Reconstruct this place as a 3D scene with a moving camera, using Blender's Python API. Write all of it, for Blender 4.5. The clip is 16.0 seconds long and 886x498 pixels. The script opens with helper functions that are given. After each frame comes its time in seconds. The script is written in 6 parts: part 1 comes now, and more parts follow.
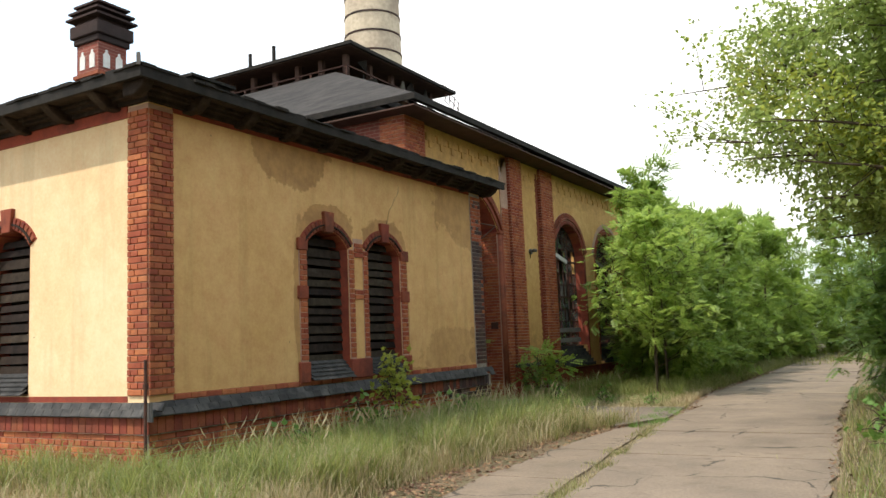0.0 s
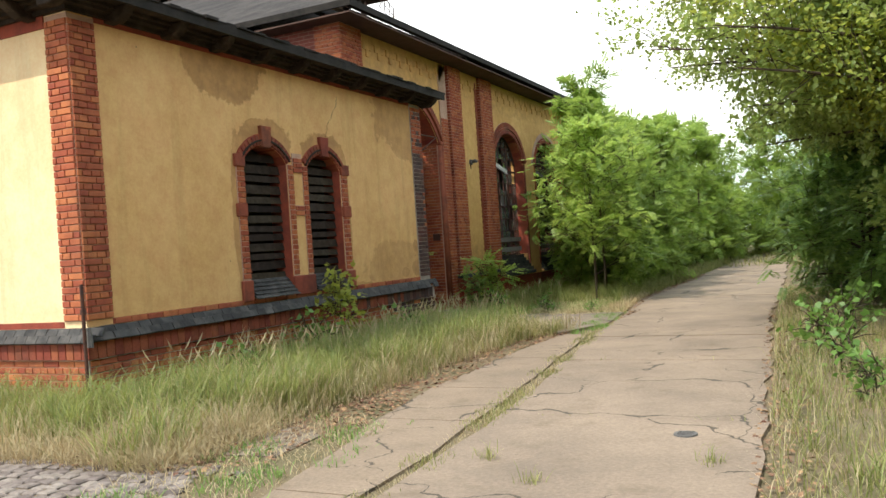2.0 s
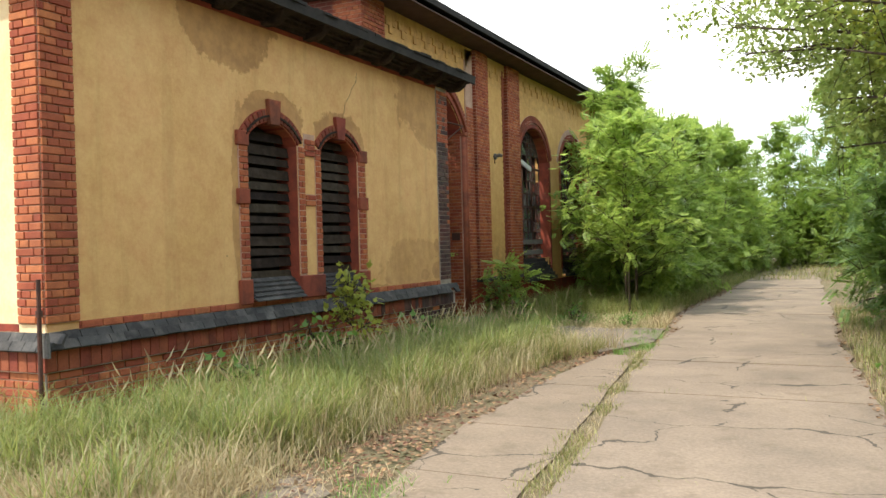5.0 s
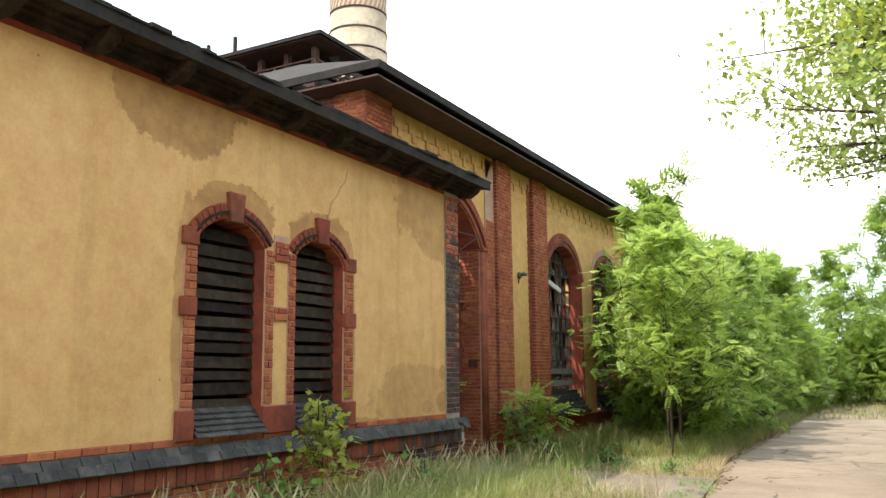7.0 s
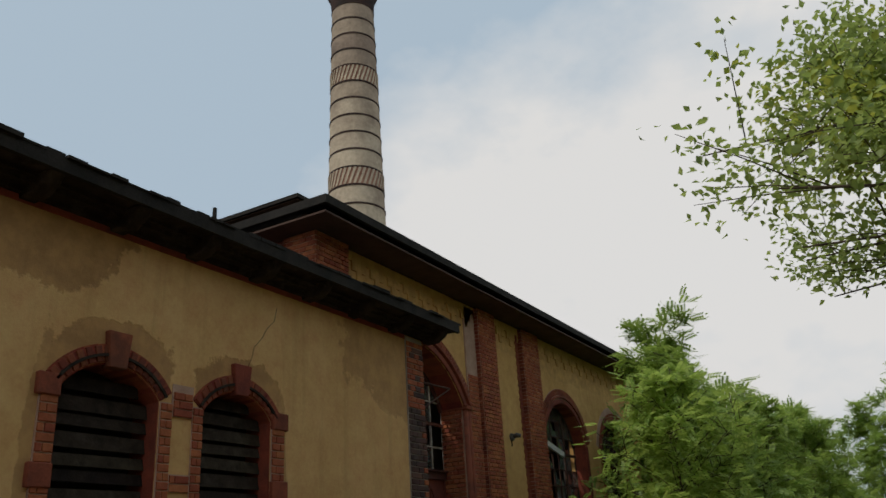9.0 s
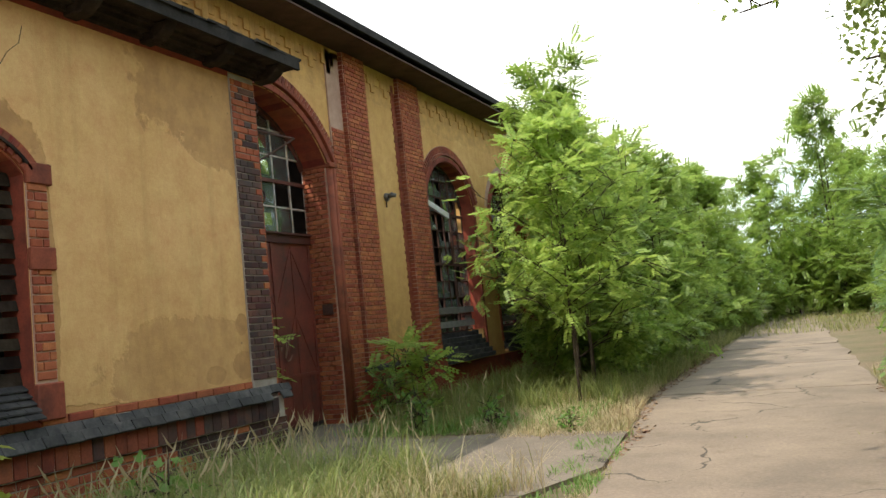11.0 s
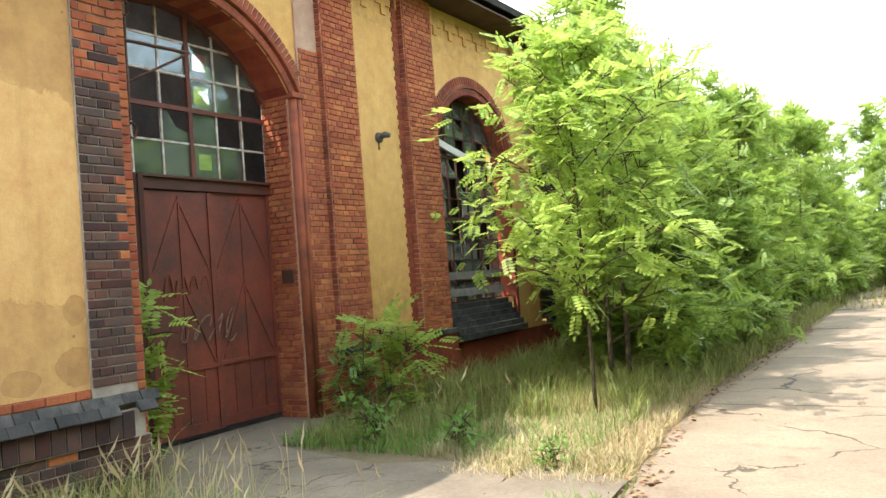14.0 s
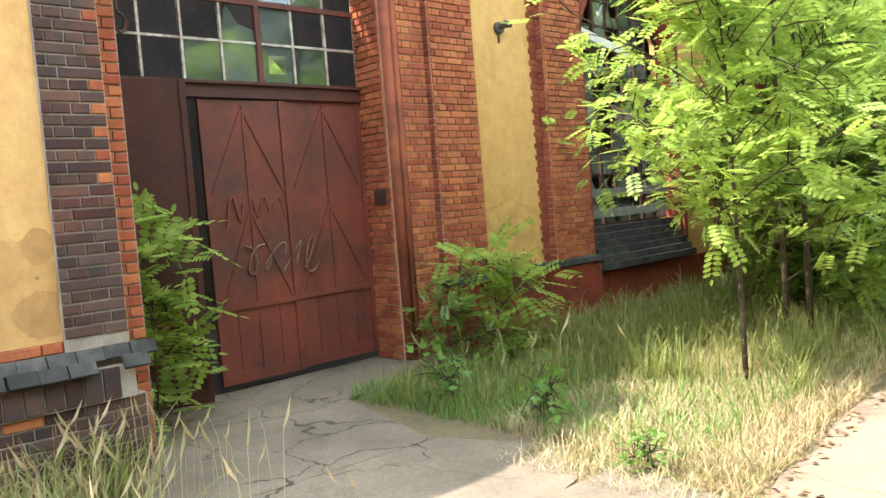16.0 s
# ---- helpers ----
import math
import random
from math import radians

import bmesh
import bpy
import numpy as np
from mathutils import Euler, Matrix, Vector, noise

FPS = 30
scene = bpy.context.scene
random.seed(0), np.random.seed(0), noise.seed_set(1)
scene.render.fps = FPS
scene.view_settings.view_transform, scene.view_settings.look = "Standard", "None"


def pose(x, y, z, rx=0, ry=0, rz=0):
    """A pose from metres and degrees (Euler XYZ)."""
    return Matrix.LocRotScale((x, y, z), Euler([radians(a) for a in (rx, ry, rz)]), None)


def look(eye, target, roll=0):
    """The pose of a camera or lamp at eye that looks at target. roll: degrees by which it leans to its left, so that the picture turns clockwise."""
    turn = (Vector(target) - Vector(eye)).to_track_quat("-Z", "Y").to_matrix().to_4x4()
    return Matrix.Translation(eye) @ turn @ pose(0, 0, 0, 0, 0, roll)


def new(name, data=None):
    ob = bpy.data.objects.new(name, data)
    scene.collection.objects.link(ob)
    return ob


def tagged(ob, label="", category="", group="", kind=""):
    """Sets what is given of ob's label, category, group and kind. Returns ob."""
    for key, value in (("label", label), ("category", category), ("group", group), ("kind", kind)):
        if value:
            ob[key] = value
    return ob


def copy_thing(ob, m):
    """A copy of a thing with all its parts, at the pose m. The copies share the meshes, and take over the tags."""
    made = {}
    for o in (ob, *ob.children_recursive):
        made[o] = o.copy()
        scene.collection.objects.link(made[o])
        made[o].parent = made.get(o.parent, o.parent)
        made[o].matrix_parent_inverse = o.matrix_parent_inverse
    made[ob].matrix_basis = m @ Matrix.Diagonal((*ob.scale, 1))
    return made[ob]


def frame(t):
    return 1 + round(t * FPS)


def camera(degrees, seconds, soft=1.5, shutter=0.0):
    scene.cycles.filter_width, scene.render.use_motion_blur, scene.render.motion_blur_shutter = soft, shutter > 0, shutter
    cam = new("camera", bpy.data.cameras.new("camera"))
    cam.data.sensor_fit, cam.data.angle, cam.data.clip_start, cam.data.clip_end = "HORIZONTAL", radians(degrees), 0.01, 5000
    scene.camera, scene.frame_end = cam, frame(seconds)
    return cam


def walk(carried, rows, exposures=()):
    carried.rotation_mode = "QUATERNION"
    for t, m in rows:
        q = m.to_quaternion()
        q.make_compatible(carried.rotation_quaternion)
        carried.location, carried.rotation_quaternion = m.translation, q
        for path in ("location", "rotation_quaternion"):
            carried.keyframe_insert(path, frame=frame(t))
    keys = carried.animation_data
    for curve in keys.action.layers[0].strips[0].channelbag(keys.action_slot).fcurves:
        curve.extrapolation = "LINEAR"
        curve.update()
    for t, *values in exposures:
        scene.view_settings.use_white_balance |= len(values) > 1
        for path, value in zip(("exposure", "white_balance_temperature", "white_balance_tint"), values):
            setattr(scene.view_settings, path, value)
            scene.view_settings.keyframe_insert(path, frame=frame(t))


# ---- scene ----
cam = camera(57.0, 16.0)
PATH = [
    (0, (-0.166, -0.176, 1.623), (-1.158, 1.546, 1.846), -2.4),
    (0.5, (-0.253, -0.097, 1.623), (-1.21, 1.656, 1.73), -2.9),
    (1, (-0.291, -0.106, 1.64), (-1.215, 1.667, 1.668), -2.9),
    (1.5, (-0.283, -0.096, 1.666), (-1.171, 1.697, 1.672), -3.3),
    (2, (-0.279, -0.109, 1.683), (-1.155, 1.689, 1.679), -3.9),
    (2.5, (-0.337, -0.021, 1.654), (-1.23, 1.769, 1.634), -3.8),
    (3, (-0.561, 0.05, 1.628), (-1.444, 1.845, 1.623), -3.7),
    (5.5, (-1.552, 1.787, 1.764), (-2.436, 3.581, 1.762), -1.3),
    (6, (-1.708, 2.294, 1.695), (-2.579, 4.091, 1.8), -1.0),
    (6.5, (-1.739, 2.702, 1.662), (-2.592, 4.499, 1.872), -2.7),
    (7, (-1.788, 3.236, 1.715), (-2.741, 4.968, 2.02), -0.5),
    (7.5, (-1.94, 3.699, 1.691), (-2.841, 5.35, 2.371), -1.1),
    (8, (-1.915, 4.143, 1.713), (-2.828, 5.666, 2.634), -3.7),
    (8.5, (-2.02, 4.51, 1.703), (-2.922, 6.04, 2.623), -3.3),
    (9, (-1.957, 5.076, 1.58), (-2.872, 6.7, 2.305), -3.5),
    (9.5, (-2.003, 5.61, 1.609), (-2.937, 7.302, 2.123), -2.5),
    (10, (-2.21, 6.15, 1.509), (-3.058, 7.922, 1.88), -6.5),
    (12.5, (-1.98, 8.635, 1.74), (-2.842, 10.439, 1.793), -1.3),
    (13, (-2.026, 9.262, 1.773), (-2.981, 11.019, 1.805), -2.1),
    (13.5, (-2.118, 9.79, 1.803), (-3.056, 11.555, 1.846), -4.1),
    (14, (-2.099, 10.344, 1.814), (-3.147, 12.046, 1.878), -4.3),
    (14.5, (-2.127, 10.902, 1.795), (-3.245, 12.56, 1.855), -5.3),
    (15, (-2.137, 11.447, 1.799), (-3.339, 13.045, 1.834), -5.4),
    (15.5, (-2.118, 12.002, 1.826), (-3.51, 13.436, 1.74), -3.6),
    (16, (-2.316, 12.509, 1.839), (-3.766, 13.882, 1.724), -4.5),
]

EXPO = [(0, -0.35), (1.0, -0.1), (3.0, -0.05), (5.5, 0.15), (7.0, 0.4), (7.5, 0.0), (8.0, -1.1), (8.5, -1.5), (9.0, -1.75), (9.5, -1.65), (10.0, -1.2), (10.3, -0.8), (12.3, 0.6), (14.0, 1.0), (16.0, 1.4)]
BASE_EXPO = 0.0
walk(cam, [(t, look(eye, target, roll)) for t, eye, target, roll in PATH], [(t, e + BASE_EXPO) for t, e in EXPO])

# ---- world and sun ----
SUN_DIR = Vector((-0.33, -0.62, 1.0)).normalized()
world = bpy.data.worlds.new("sky")
scene.world = world
world.use_nodes = True
wt = world.node_tree
wt.nodes.clear()
w_out = wt.nodes.new("ShaderNodeOutputWorld")
w_bg = wt.nodes.new("ShaderNodeBackground")
w_sky = wt.nodes.new("ShaderNodeTexSky")
w_sky.sky_type = 'NISHITA'
w_sky.sun_disc = False
w_sky.sun_elevation = math.asin(SUN_DIR.z)
w_sky.sun_rotation = math.atan2(SUN_DIR.x, SUN_DIR.y)
w_sky.dust_density = 2.5
w_tc = wt.nodes.new("ShaderNodeTexCoord")
w_map = wt.nodes.new("ShaderNodeMapping")
w_map.inputs['Scale'].default_value = (1.0, 1.0, 1.6)
w_map.inputs['Location'].default_value = (0.35, 0.1, 0.0)
w_noise = wt.nodes.new("ShaderNodeTexNoise")
w_noise.inputs['Scale'].default_value = 1.25
w_noise.inputs['Detail'].default_value = 7
w_noise.inputs['Roughness'].default_value = 0.55
w_ramp = wt.nodes.new("ShaderNodeValToRGB")
w_ramp.color_ramp.elements[0].position = 0.47
w_ramp.color_ramp.elements[1].position = 0.60
w_ramp.color_ramp.elements[0].color = (0.1, 0.1, 0.1, 1)
w_mix = wt.nodes.new("ShaderNodeMix")
w_mix.data_type = 'RGBA'
w_mix.inputs[7].default_value = (20.0, 19.8, 19.5, 1)
w_haze = wt.nodes.new("ShaderNodeMix")
w_haze.data_type = 'RGBA'
w_haze.inputs[0].default_value = 0.7
w_haze.inputs[7].default_value = (14.0, 18.0, 21.5, 1)
wt.links.new(w_tc.outputs['Generated'], w_map.inputs['Vector'])
wt.links.new(w_map.outputs['Vector'], w_noise.inputs['Vector'])
wt.links.new(w_noise.outputs['Fac'], w_ramp.inputs['Fac'])
wt.links.new(w_ramp.outputs['Color'], w_mix.inputs[0])
wt.links.new(w_sky.outputs['Color'], w_haze.inputs[6])
wt.links.new(w_haze.outputs[2], w_mix.inputs[6])
wt.links.new(w_mix.outputs[2], w_bg.inputs['Color'])
wt.links.new(w_bg.outputs['Background'], w_out.inputs['Surface'])
w_bg.inputs['Strength'].default_value = 0.12
sun_data = bpy.data.lights.new("sun", 'SUN')
sun_data.energy = 5.0
sun_data.angle = radians(0.6)
sun_data.color = (1.0, 0.94, 0.84)
sun = new("sun", sun_data)
sun.matrix_world = look(SUN_DIR * 60, (0, 0, 0))

# ---- materials ----
def shader(name):
    m = bpy.data.materials.new(name)
    m.use_nodes = True
    nt = m.node_tree
    return m, nt, nt.nodes["Principled BSDF"]


def n_noise(nt, scale, detail=4.0, rough=0.6, vec=None):
    n = nt.nodes.new("ShaderNodeTexNoise")
    n.inputs['Scale'].default_value = scale
    n.inputs['Detail'].default_value = detail
    n.inputs['Roughness'].default_value = rough
    if vec:
        nt.links.new(vec, n.inputs['Vector'])
    return n.outputs['Fac']


def n_math(nt, op, a, b=None, clamp=False):
    n = nt.nodes.new("ShaderNodeMath")
    n.operation = op
    n.use_clamp = clamp
    for i, v in enumerate((a, b)):
        if v is None:
            continue
        if isinstance(v, (int, float)):
            n.inputs[i].default_value = v
        else:
            nt.links.new(v, n.inputs[i])
    return n.outputs[0]


def n_range(nt, v, a, b, lo=0.0, hi=1.0):
    n = nt.nodes.new("ShaderNodeMapRange")
    n.inputs[1].default_value, n.inputs[2].default_value = a, b
    n.inputs[3].default_value, n.inputs[4].default_value = lo, hi
    nt.links.new(v, n.inputs[0])
    return n.outputs[0]


def n_mix(nt, fac, a, b, blend='MIX'):
    n = nt.nodes.new("ShaderNodeMix")
    n.data_type = 'RGBA'
    n.blend_type = blend
    for sock, v in ((n.inputs[0], fac), (n.inputs[6], a), (n.inputs[7], b)):
        if isinstance(v, tuple):
            sock.default_value = (*v, 1)
        elif isinstance(v, (int, float)):
            sock.default_value = v
        else:
            nt.links.new(v, sock)
    return n.outputs[2]


def n_pos(nt):
    g = nt.nodes.new("ShaderNodeNewGeometry")
    return g.outputs['Position']


def n_bump(nt, height, strength, dist, bsdf):
    b = nt.nodes.new("ShaderNodeBump")
    b.inputs['Strength'].default_value = strength
    b.inputs['Distance'].default_value = dist
    nt.links.new(height, b.inputs['Height'])
    nt.links.new(b.outputs['Normal'], bsdf.inputs['Normal'])


def surf(name, c1, c2, scale=3.0, fine=40.0, rough=0.85, bump=0.3, dist=0.01, vary=None, var_amt=0.25, metal=0.0, stain=None):
    """Two-tone surface with coarse and fine noise; vary: 'object' or 'island' for a random shade per piece."""
    m, nt, b = shader(name)
    pos = n_pos(nt)
    coarse = n_range(nt, n_noise(nt, scale, 5, 0.62, pos), 0.35, 0.65)
    fin = n_noise(nt, fine, 3, 0.6, pos)
    col = n_mix(nt, coarse, c1, c2)
    col = n_mix(nt, 0.35, col, n_range(nt, fin, 0.3, 0.7, 0.35, 0.75), 'OVERLAY')
    if stain:
        sm = n_range(nt, n_noise(nt, stain[1], 6, 0.65, pos), 0.5, 0.68, 0, stain[2])
        col = n_mix(nt, sm, col, stain[0])
    if vary:
        if vary == 'object':
            r = nt.nodes.new("ShaderNodeObjectInfo").outputs['Random']
        else:
            r = nt.nodes.new("ShaderNodeNewGeometry").outputs['Random Per Island']
        hs = nt.nodes.new("ShaderNodeHueSaturation")
        nt.links.new(col, hs.inputs['Color'])
        nt.links.new(n_range(nt, r, 0, 1, 1 - var_amt, 1 + var_amt), hs.inputs['Value'])
        nt.links.new(n_range(nt, r, 0, 1, 0.497 - 0.03 * var_amt, 0.503 + 0.03 * var_amt), hs.inputs['Hue'])
        col = hs.outputs['Color']
    nt.links.new(col, b.inputs['Base Color'])
    b.inputs['Roughness'].default_value = rough
    b.inputs['Specular IOR Level'].default_value = 0.15 if rough > 0.74 else 0.35
    b.inputs['Metallic'].default_value = metal
    if bump:
        n_bump(nt, n_math(nt, 'ADD', fin, coarse), bump, dist, b)
    return m


def plaster(name, base, alt, under, patches, wear=0.7, dirt_z=None):
    """Painted render on brick: patches (u, z, ru, rz, amount) where the top coat has come off, along y."""
    m, nt, b = shader(name)
    pos = n_pos(nt)
    sep = nt.nodes.new("ShaderNodeSeparateXYZ")
    nt.links.new(pos, sep.inputs[0])
    big = n_noise(nt, 0.9, 6, 0.65, pos)
    mid = n_noise(nt, 5.0, 5, 0.65, pos)
    fin = n_noise(nt, 70.0, 3, 0.6, pos)
    col = n_mix(nt, n_range(nt, big, 0.35, 0.68), base, alt)
    col = n_mix(nt, 0.45, col, n_range(nt, mid, 0.3, 0.7, 0.36, 0.64), 'OVERLAY')
    col = n_mix(nt, 0.3, col, n_range(nt, n_noise(nt, 24.0, 4, 0.7, pos), 0.3, 0.7, 0.36, 0.64), 'OVERLAY')
    # rain streaks
    mp = nt.nodes.new("ShaderNodeMapping")
    mp.inputs['Scale'].default_value = (5, 5, 0.35)
    nt.links.new(pos, mp.inputs['Vector'])
    streak = n_range(nt, n_noise(nt, 1.0, 5, 0.6, mp.outputs['Vector']), 0.52, 0.75, 0, 0.35)
    col = n_mix(nt, streak, col, (alt[0] * 0.62, alt[1] * 0.6, alt[2] * 0.55))
    total = None
    wob = n_math(nt, 'ADD', n_range(nt, n_noise(nt, 1.6, 4, 0.6, pos), 0, 1, -0.4, 0.4), n_range(nt, n_noise(nt, 9.0, 3, 0.6, pos), 0, 1, -0.22, 0.22))
    for u, z, ru, rz, amount in patches:
        du = n_math(nt, 'DIVIDE', n_math(nt, 'SUBTRACT', sep.outputs['Y'], u), ru)
        dz = n_math(nt, 'DIVIDE', n_math(nt, 'SUBTRACT', sep.outputs['Z'], z), rz)
        d = n_math(nt, 'SQRT', n_math(nt, 'ADD', n_math(nt, 'MULTIPLY', du, du), n_math(nt, 'MULTIPLY', dz, dz)))
        k = n_range(nt, n_math(nt, 'ADD', d, wob), 0.97, 1.03, amount, 0)
        total = k if total is None else n_math(nt, 'MAXIMUM', total, k)
    hgt = fin
    if total is not None:
        ucol = n_mix(nt, n_range(nt, mid, 0.4, 0.62), under, (min(1, under[0] * 1.5), min(1, under[1] * 1.45), under[2] * 1.35))
        col = n_mix(nt, n_math(nt, 'MULTIPLY', total, wear), col, ucol)
        hgt = n_math(nt, 'SUBTRACT', fin, n_math(nt, 'MULTIPLY', total, 2.0))
    # pock marks
    vor = nt.nodes.new("ShaderNodeTexVoronoi")
    vor.inputs['Scale'].default_value = 2.2
    nt.links.new(pos, vor.inputs['Vector'])
    col = n_mix(nt, n_range(nt, vor.outputs['Distance'], 0.02, 0.035, 0.55, 0), col, (0.12, 0.08, 0.05))
    nt.links.new(col, b.inputs['Base Color'])
    b.inputs['Roughness'].default_value = 0.92
    b.inputs['Specular IOR Level'].default_value = 0.2
    n_bump(nt, n_math(nt, 'ADD', hgt, mid), 0.35, 0.01, b)
    return m


def leafy(name, c1, c2, trans=0.45):
    m, nt, b = shader(name)
    r = nt.nodes.new("ShaderNodeNewGeometry").outputs['Random Per Island']
    col = n_mix(nt, r, c1, c2)
    pos = n_pos(nt)
    col = n_mix(nt, n_range(nt, n_noise(nt, 0.8, 2, 0.5, pos), 0.35, 0.65, 0, 0.5), col, (c2[0] * 0.75, c2[1] * 0.8, c2[2] * 0.7))
    col = n_mix(nt, n_range(nt, n_noise(nt, 4.5, 3, 0.6, pos), 0.42, 0.66, 0, 0.6), col, (c1[0] * 0.75, c1[1] * 0.75, c1[2] * 0.75))
    nt.links.new(col, b.inputs['Base Color'])
    b.inputs['Roughness'].default_value = 0.5
    tr = nt.nodes.new("ShaderNodeBsdfTranslucent")
    hs = nt.nodes.new("ShaderNodeHueSaturation")
    hs.inputs['Value'].default_value = 1.5
    hs.inputs['Hue'].default_value = 0.485
    nt.links.new(col, hs.inputs['Color'])
    nt.links.new(hs.outputs['Color'], tr.inputs['Color'])
    mx = nt.nodes.new("ShaderNodeMixShader")
    mx.inputs[0].default_value = trans
    out = nt.nodes["Material Output"]
    nt.links.new(b.outputs[0], mx.inputs[1])
    nt.links.new(tr.outputs[0], mx.inputs[2])
    nt.links.new(mx.outputs[0], out.inputs['Surface'])
    return m


def glass_mat(name):
    m, nt, b = shader(name)
    pos = n_pos(nt)
    dirt = n_range(nt, n_noise(nt, 6.0, 6, 0.7, pos), 0.45, 0.75, 0.12, 0.6)
    r = nt.nodes.new("ShaderNodeObjectInfo").outputs['Random']
    glossy = nt.nodes.new("ShaderNodeBsdfGlossy")
    glossy.inputs['Roughness'].default_value = 0.06
    glossy.inputs['Color'].default_value = (0.8, 0.85, 0.85, 1)
    tr = nt.nodes.new("ShaderNodeBsdfTransparent")
    tr.inputs['Color'].default_value = (0.75, 0.8, 0.78, 1)
    fr = nt.nodes.new("ShaderNodeFresnel")
    fr.inputs['IOR'].default_value = 1.9
    m1 = nt.nodes.new("ShaderNodeMixShader")
    nt.links.new(n_math(nt, 'MULTIPLY', fr.outputs[0], 1.5, True), m1.inputs[0])
    nt.links.new(tr.outputs[0], m1.inputs[1])
    nt.links.new(glossy.outputs[0], m1.inputs[2])
    df = nt.nodes.new("ShaderNodeBsdfDiffuse")
    df.inputs['Color'].default_value = (0.22, 0.23, 0.2, 1)
    m2 = nt.nodes.new("ShaderNodeMixShader")
    nt.links.new(n_math(nt, 'MULTIPLY', dirt, n_range(nt, r, 0, 1, 0.3, 1.2), True), m2.inputs[0])
    nt.links.new(m1.outputs[0], m2.inputs[1])
    nt.links.new(df.outputs[0], m2.inputs[2])
    nt.links.new(m2.outputs[0], nt.nodes["Material Output"].inputs['Surface'])
    n_bump(nt, n_noise(nt, 2.0, 2, 0.5, pos), 0.15, 0.02, glossy)
    return m


def concrete_mat(name, c1, c2, crack=True, cells=0.5):
    m, nt, b = shader(name)
    pos = n_pos(nt)
    big = n_noise(nt, 0.7, 6, 0.65, pos)
    fin = n_noise(nt, 30.0, 6, 0.75, pos)
    col = n_mix(nt, n_range(nt, big, 0.35, 0.66), c1, c2)
    col = n_mix(nt, 0.5, col, n_range(nt, fin, 0.28, 0.72, 0.25, 0.8), 'OVERLAY')
    blot = n_range(nt, n_noise(nt, 3.2, 5, 0.6, pos), 0.56, 0.72, 0, 0.55)
    col = n_mix(nt, blot, col, (c1[0] * 0.5, c1[1] * 0.48, c1[2] * 0.42))
    h = fin
    if crack:
        wn = nt.nodes.new("ShaderNodeTexNoise")
        wn.inputs['Scale'].default_value = 1.6
        wn.inputs['Detail'].default_value = 5
        nt.links.new(pos, wn.inputs['Vector'])
        va = nt.nodes.new("ShaderNodeVectorMath")
        va.operation = 'MULTIPLY_ADD'
        va.inputs[1].default_value = (0.9, 0.9, 0.0)
        nt.links.new(wn.outputs['Color'], va.inputs[0])
        nt.links.new(pos, va.inputs[2])
        vor = nt.nodes.new("ShaderNodeTexVoronoi")
        vor.feature = 'DISTANCE_TO_EDGE'
        vor.inputs['Scale'].default_value = cells
        nt.links.new(va.outputs[0], vor.inputs['Vector'])
        width = n_range(nt, n_noise(nt, 0.9, 3, 0.5, pos), 0.43, 0.72, 0.0, 0.015)
        ck = n_math(nt, 'LESS_THAN', vor.outputs['Distance'], width)
        col = n_mix(nt, n_math(nt, 'MULTIPLY', ck, 0.85), col, (0.045, 0.035, 0.022))
        h = n_math(nt, 'SUBTRACT', fin, n_math(nt, 'MULTIPLY', ck, 3.0))
    nt.links.new(col, b.inputs['Base Color'])
    b.inputs['Roughness'].default_value = 0.9
    n_bump(nt, h, 0.5, 0.008, b)
    return m


def ground_mat():
    m, nt, b = shader("earth and turf")
    pos = n_pos(nt)
    a = n_range(nt, n_noise(nt, 0.8, 6, 0.65, pos), 0.38, 0.62)
    f = n_noise(nt, 14.0, 6, 0.75, pos)
    col = n_mix(nt, a, (0.10, 0.10, 0.035), (0.19, 0.135, 0.075))
    col = n_mix(nt, n_range(nt, f, 0.35, 0.7, 0, 0.8), col, (0.23, 0.165, 0.10))
    col = n_mix(nt, n_range(nt, n_noise(nt, 45.0, 4, 0.7, pos), 0.5, 0.7, 0, 0.6), col, (0.06, 0.045, 0.03))
    nt.links.new(col, b.inputs['Base Color'])
    b.inputs['Roughness'].default_value = 1.0
    n_bump(nt, f, 0.8, 0.03, b)
    return m


def far_brick_mat():
    m, nt, b = shader("far brickwork")
    pos = n_pos(nt)
    mp = nt.nodes.new("ShaderNodeMapping")
    mp.inputs['Rotation'].default_value = (radians(90), 0, 0)
    nt.links.new(pos, mp.inputs['Vector'])
    br = nt.nodes.new("ShaderNodeTexBrick")
    br.inputs['Scale'].default_value = 1.0
    br.inputs['Brick Width'].default_value = 0.25
    br.inputs['Row Height'].default_value = 0.077
    br.inputs['Mortar Size'].default_value = 0.006
    br.inputs['Color1'].default_value = (0.24, 0.055, 0.035, 1)
    br.inputs['Color2'].default_value = (0.17, 0.045, 0.03, 1)
    br.inputs['Mortar'].default_value = (0.3, 0.17, 0.12, 1)
    nt.links.new(mp.outputs['Vector'], br.inputs['Vector'])
    col = n_mix(nt, 0.3, br.outputs['Color'], n_noise(nt, 2.0, 5, 0.6, pos), 'OVERLAY')
    nt.links.new(col, b.inputs['Base Color'])
    b.inputs['Roughness'].default_value = 0.9
    n_bump(nt, br.outputs['Fac'], -0.3, 0.006, b)
    return m


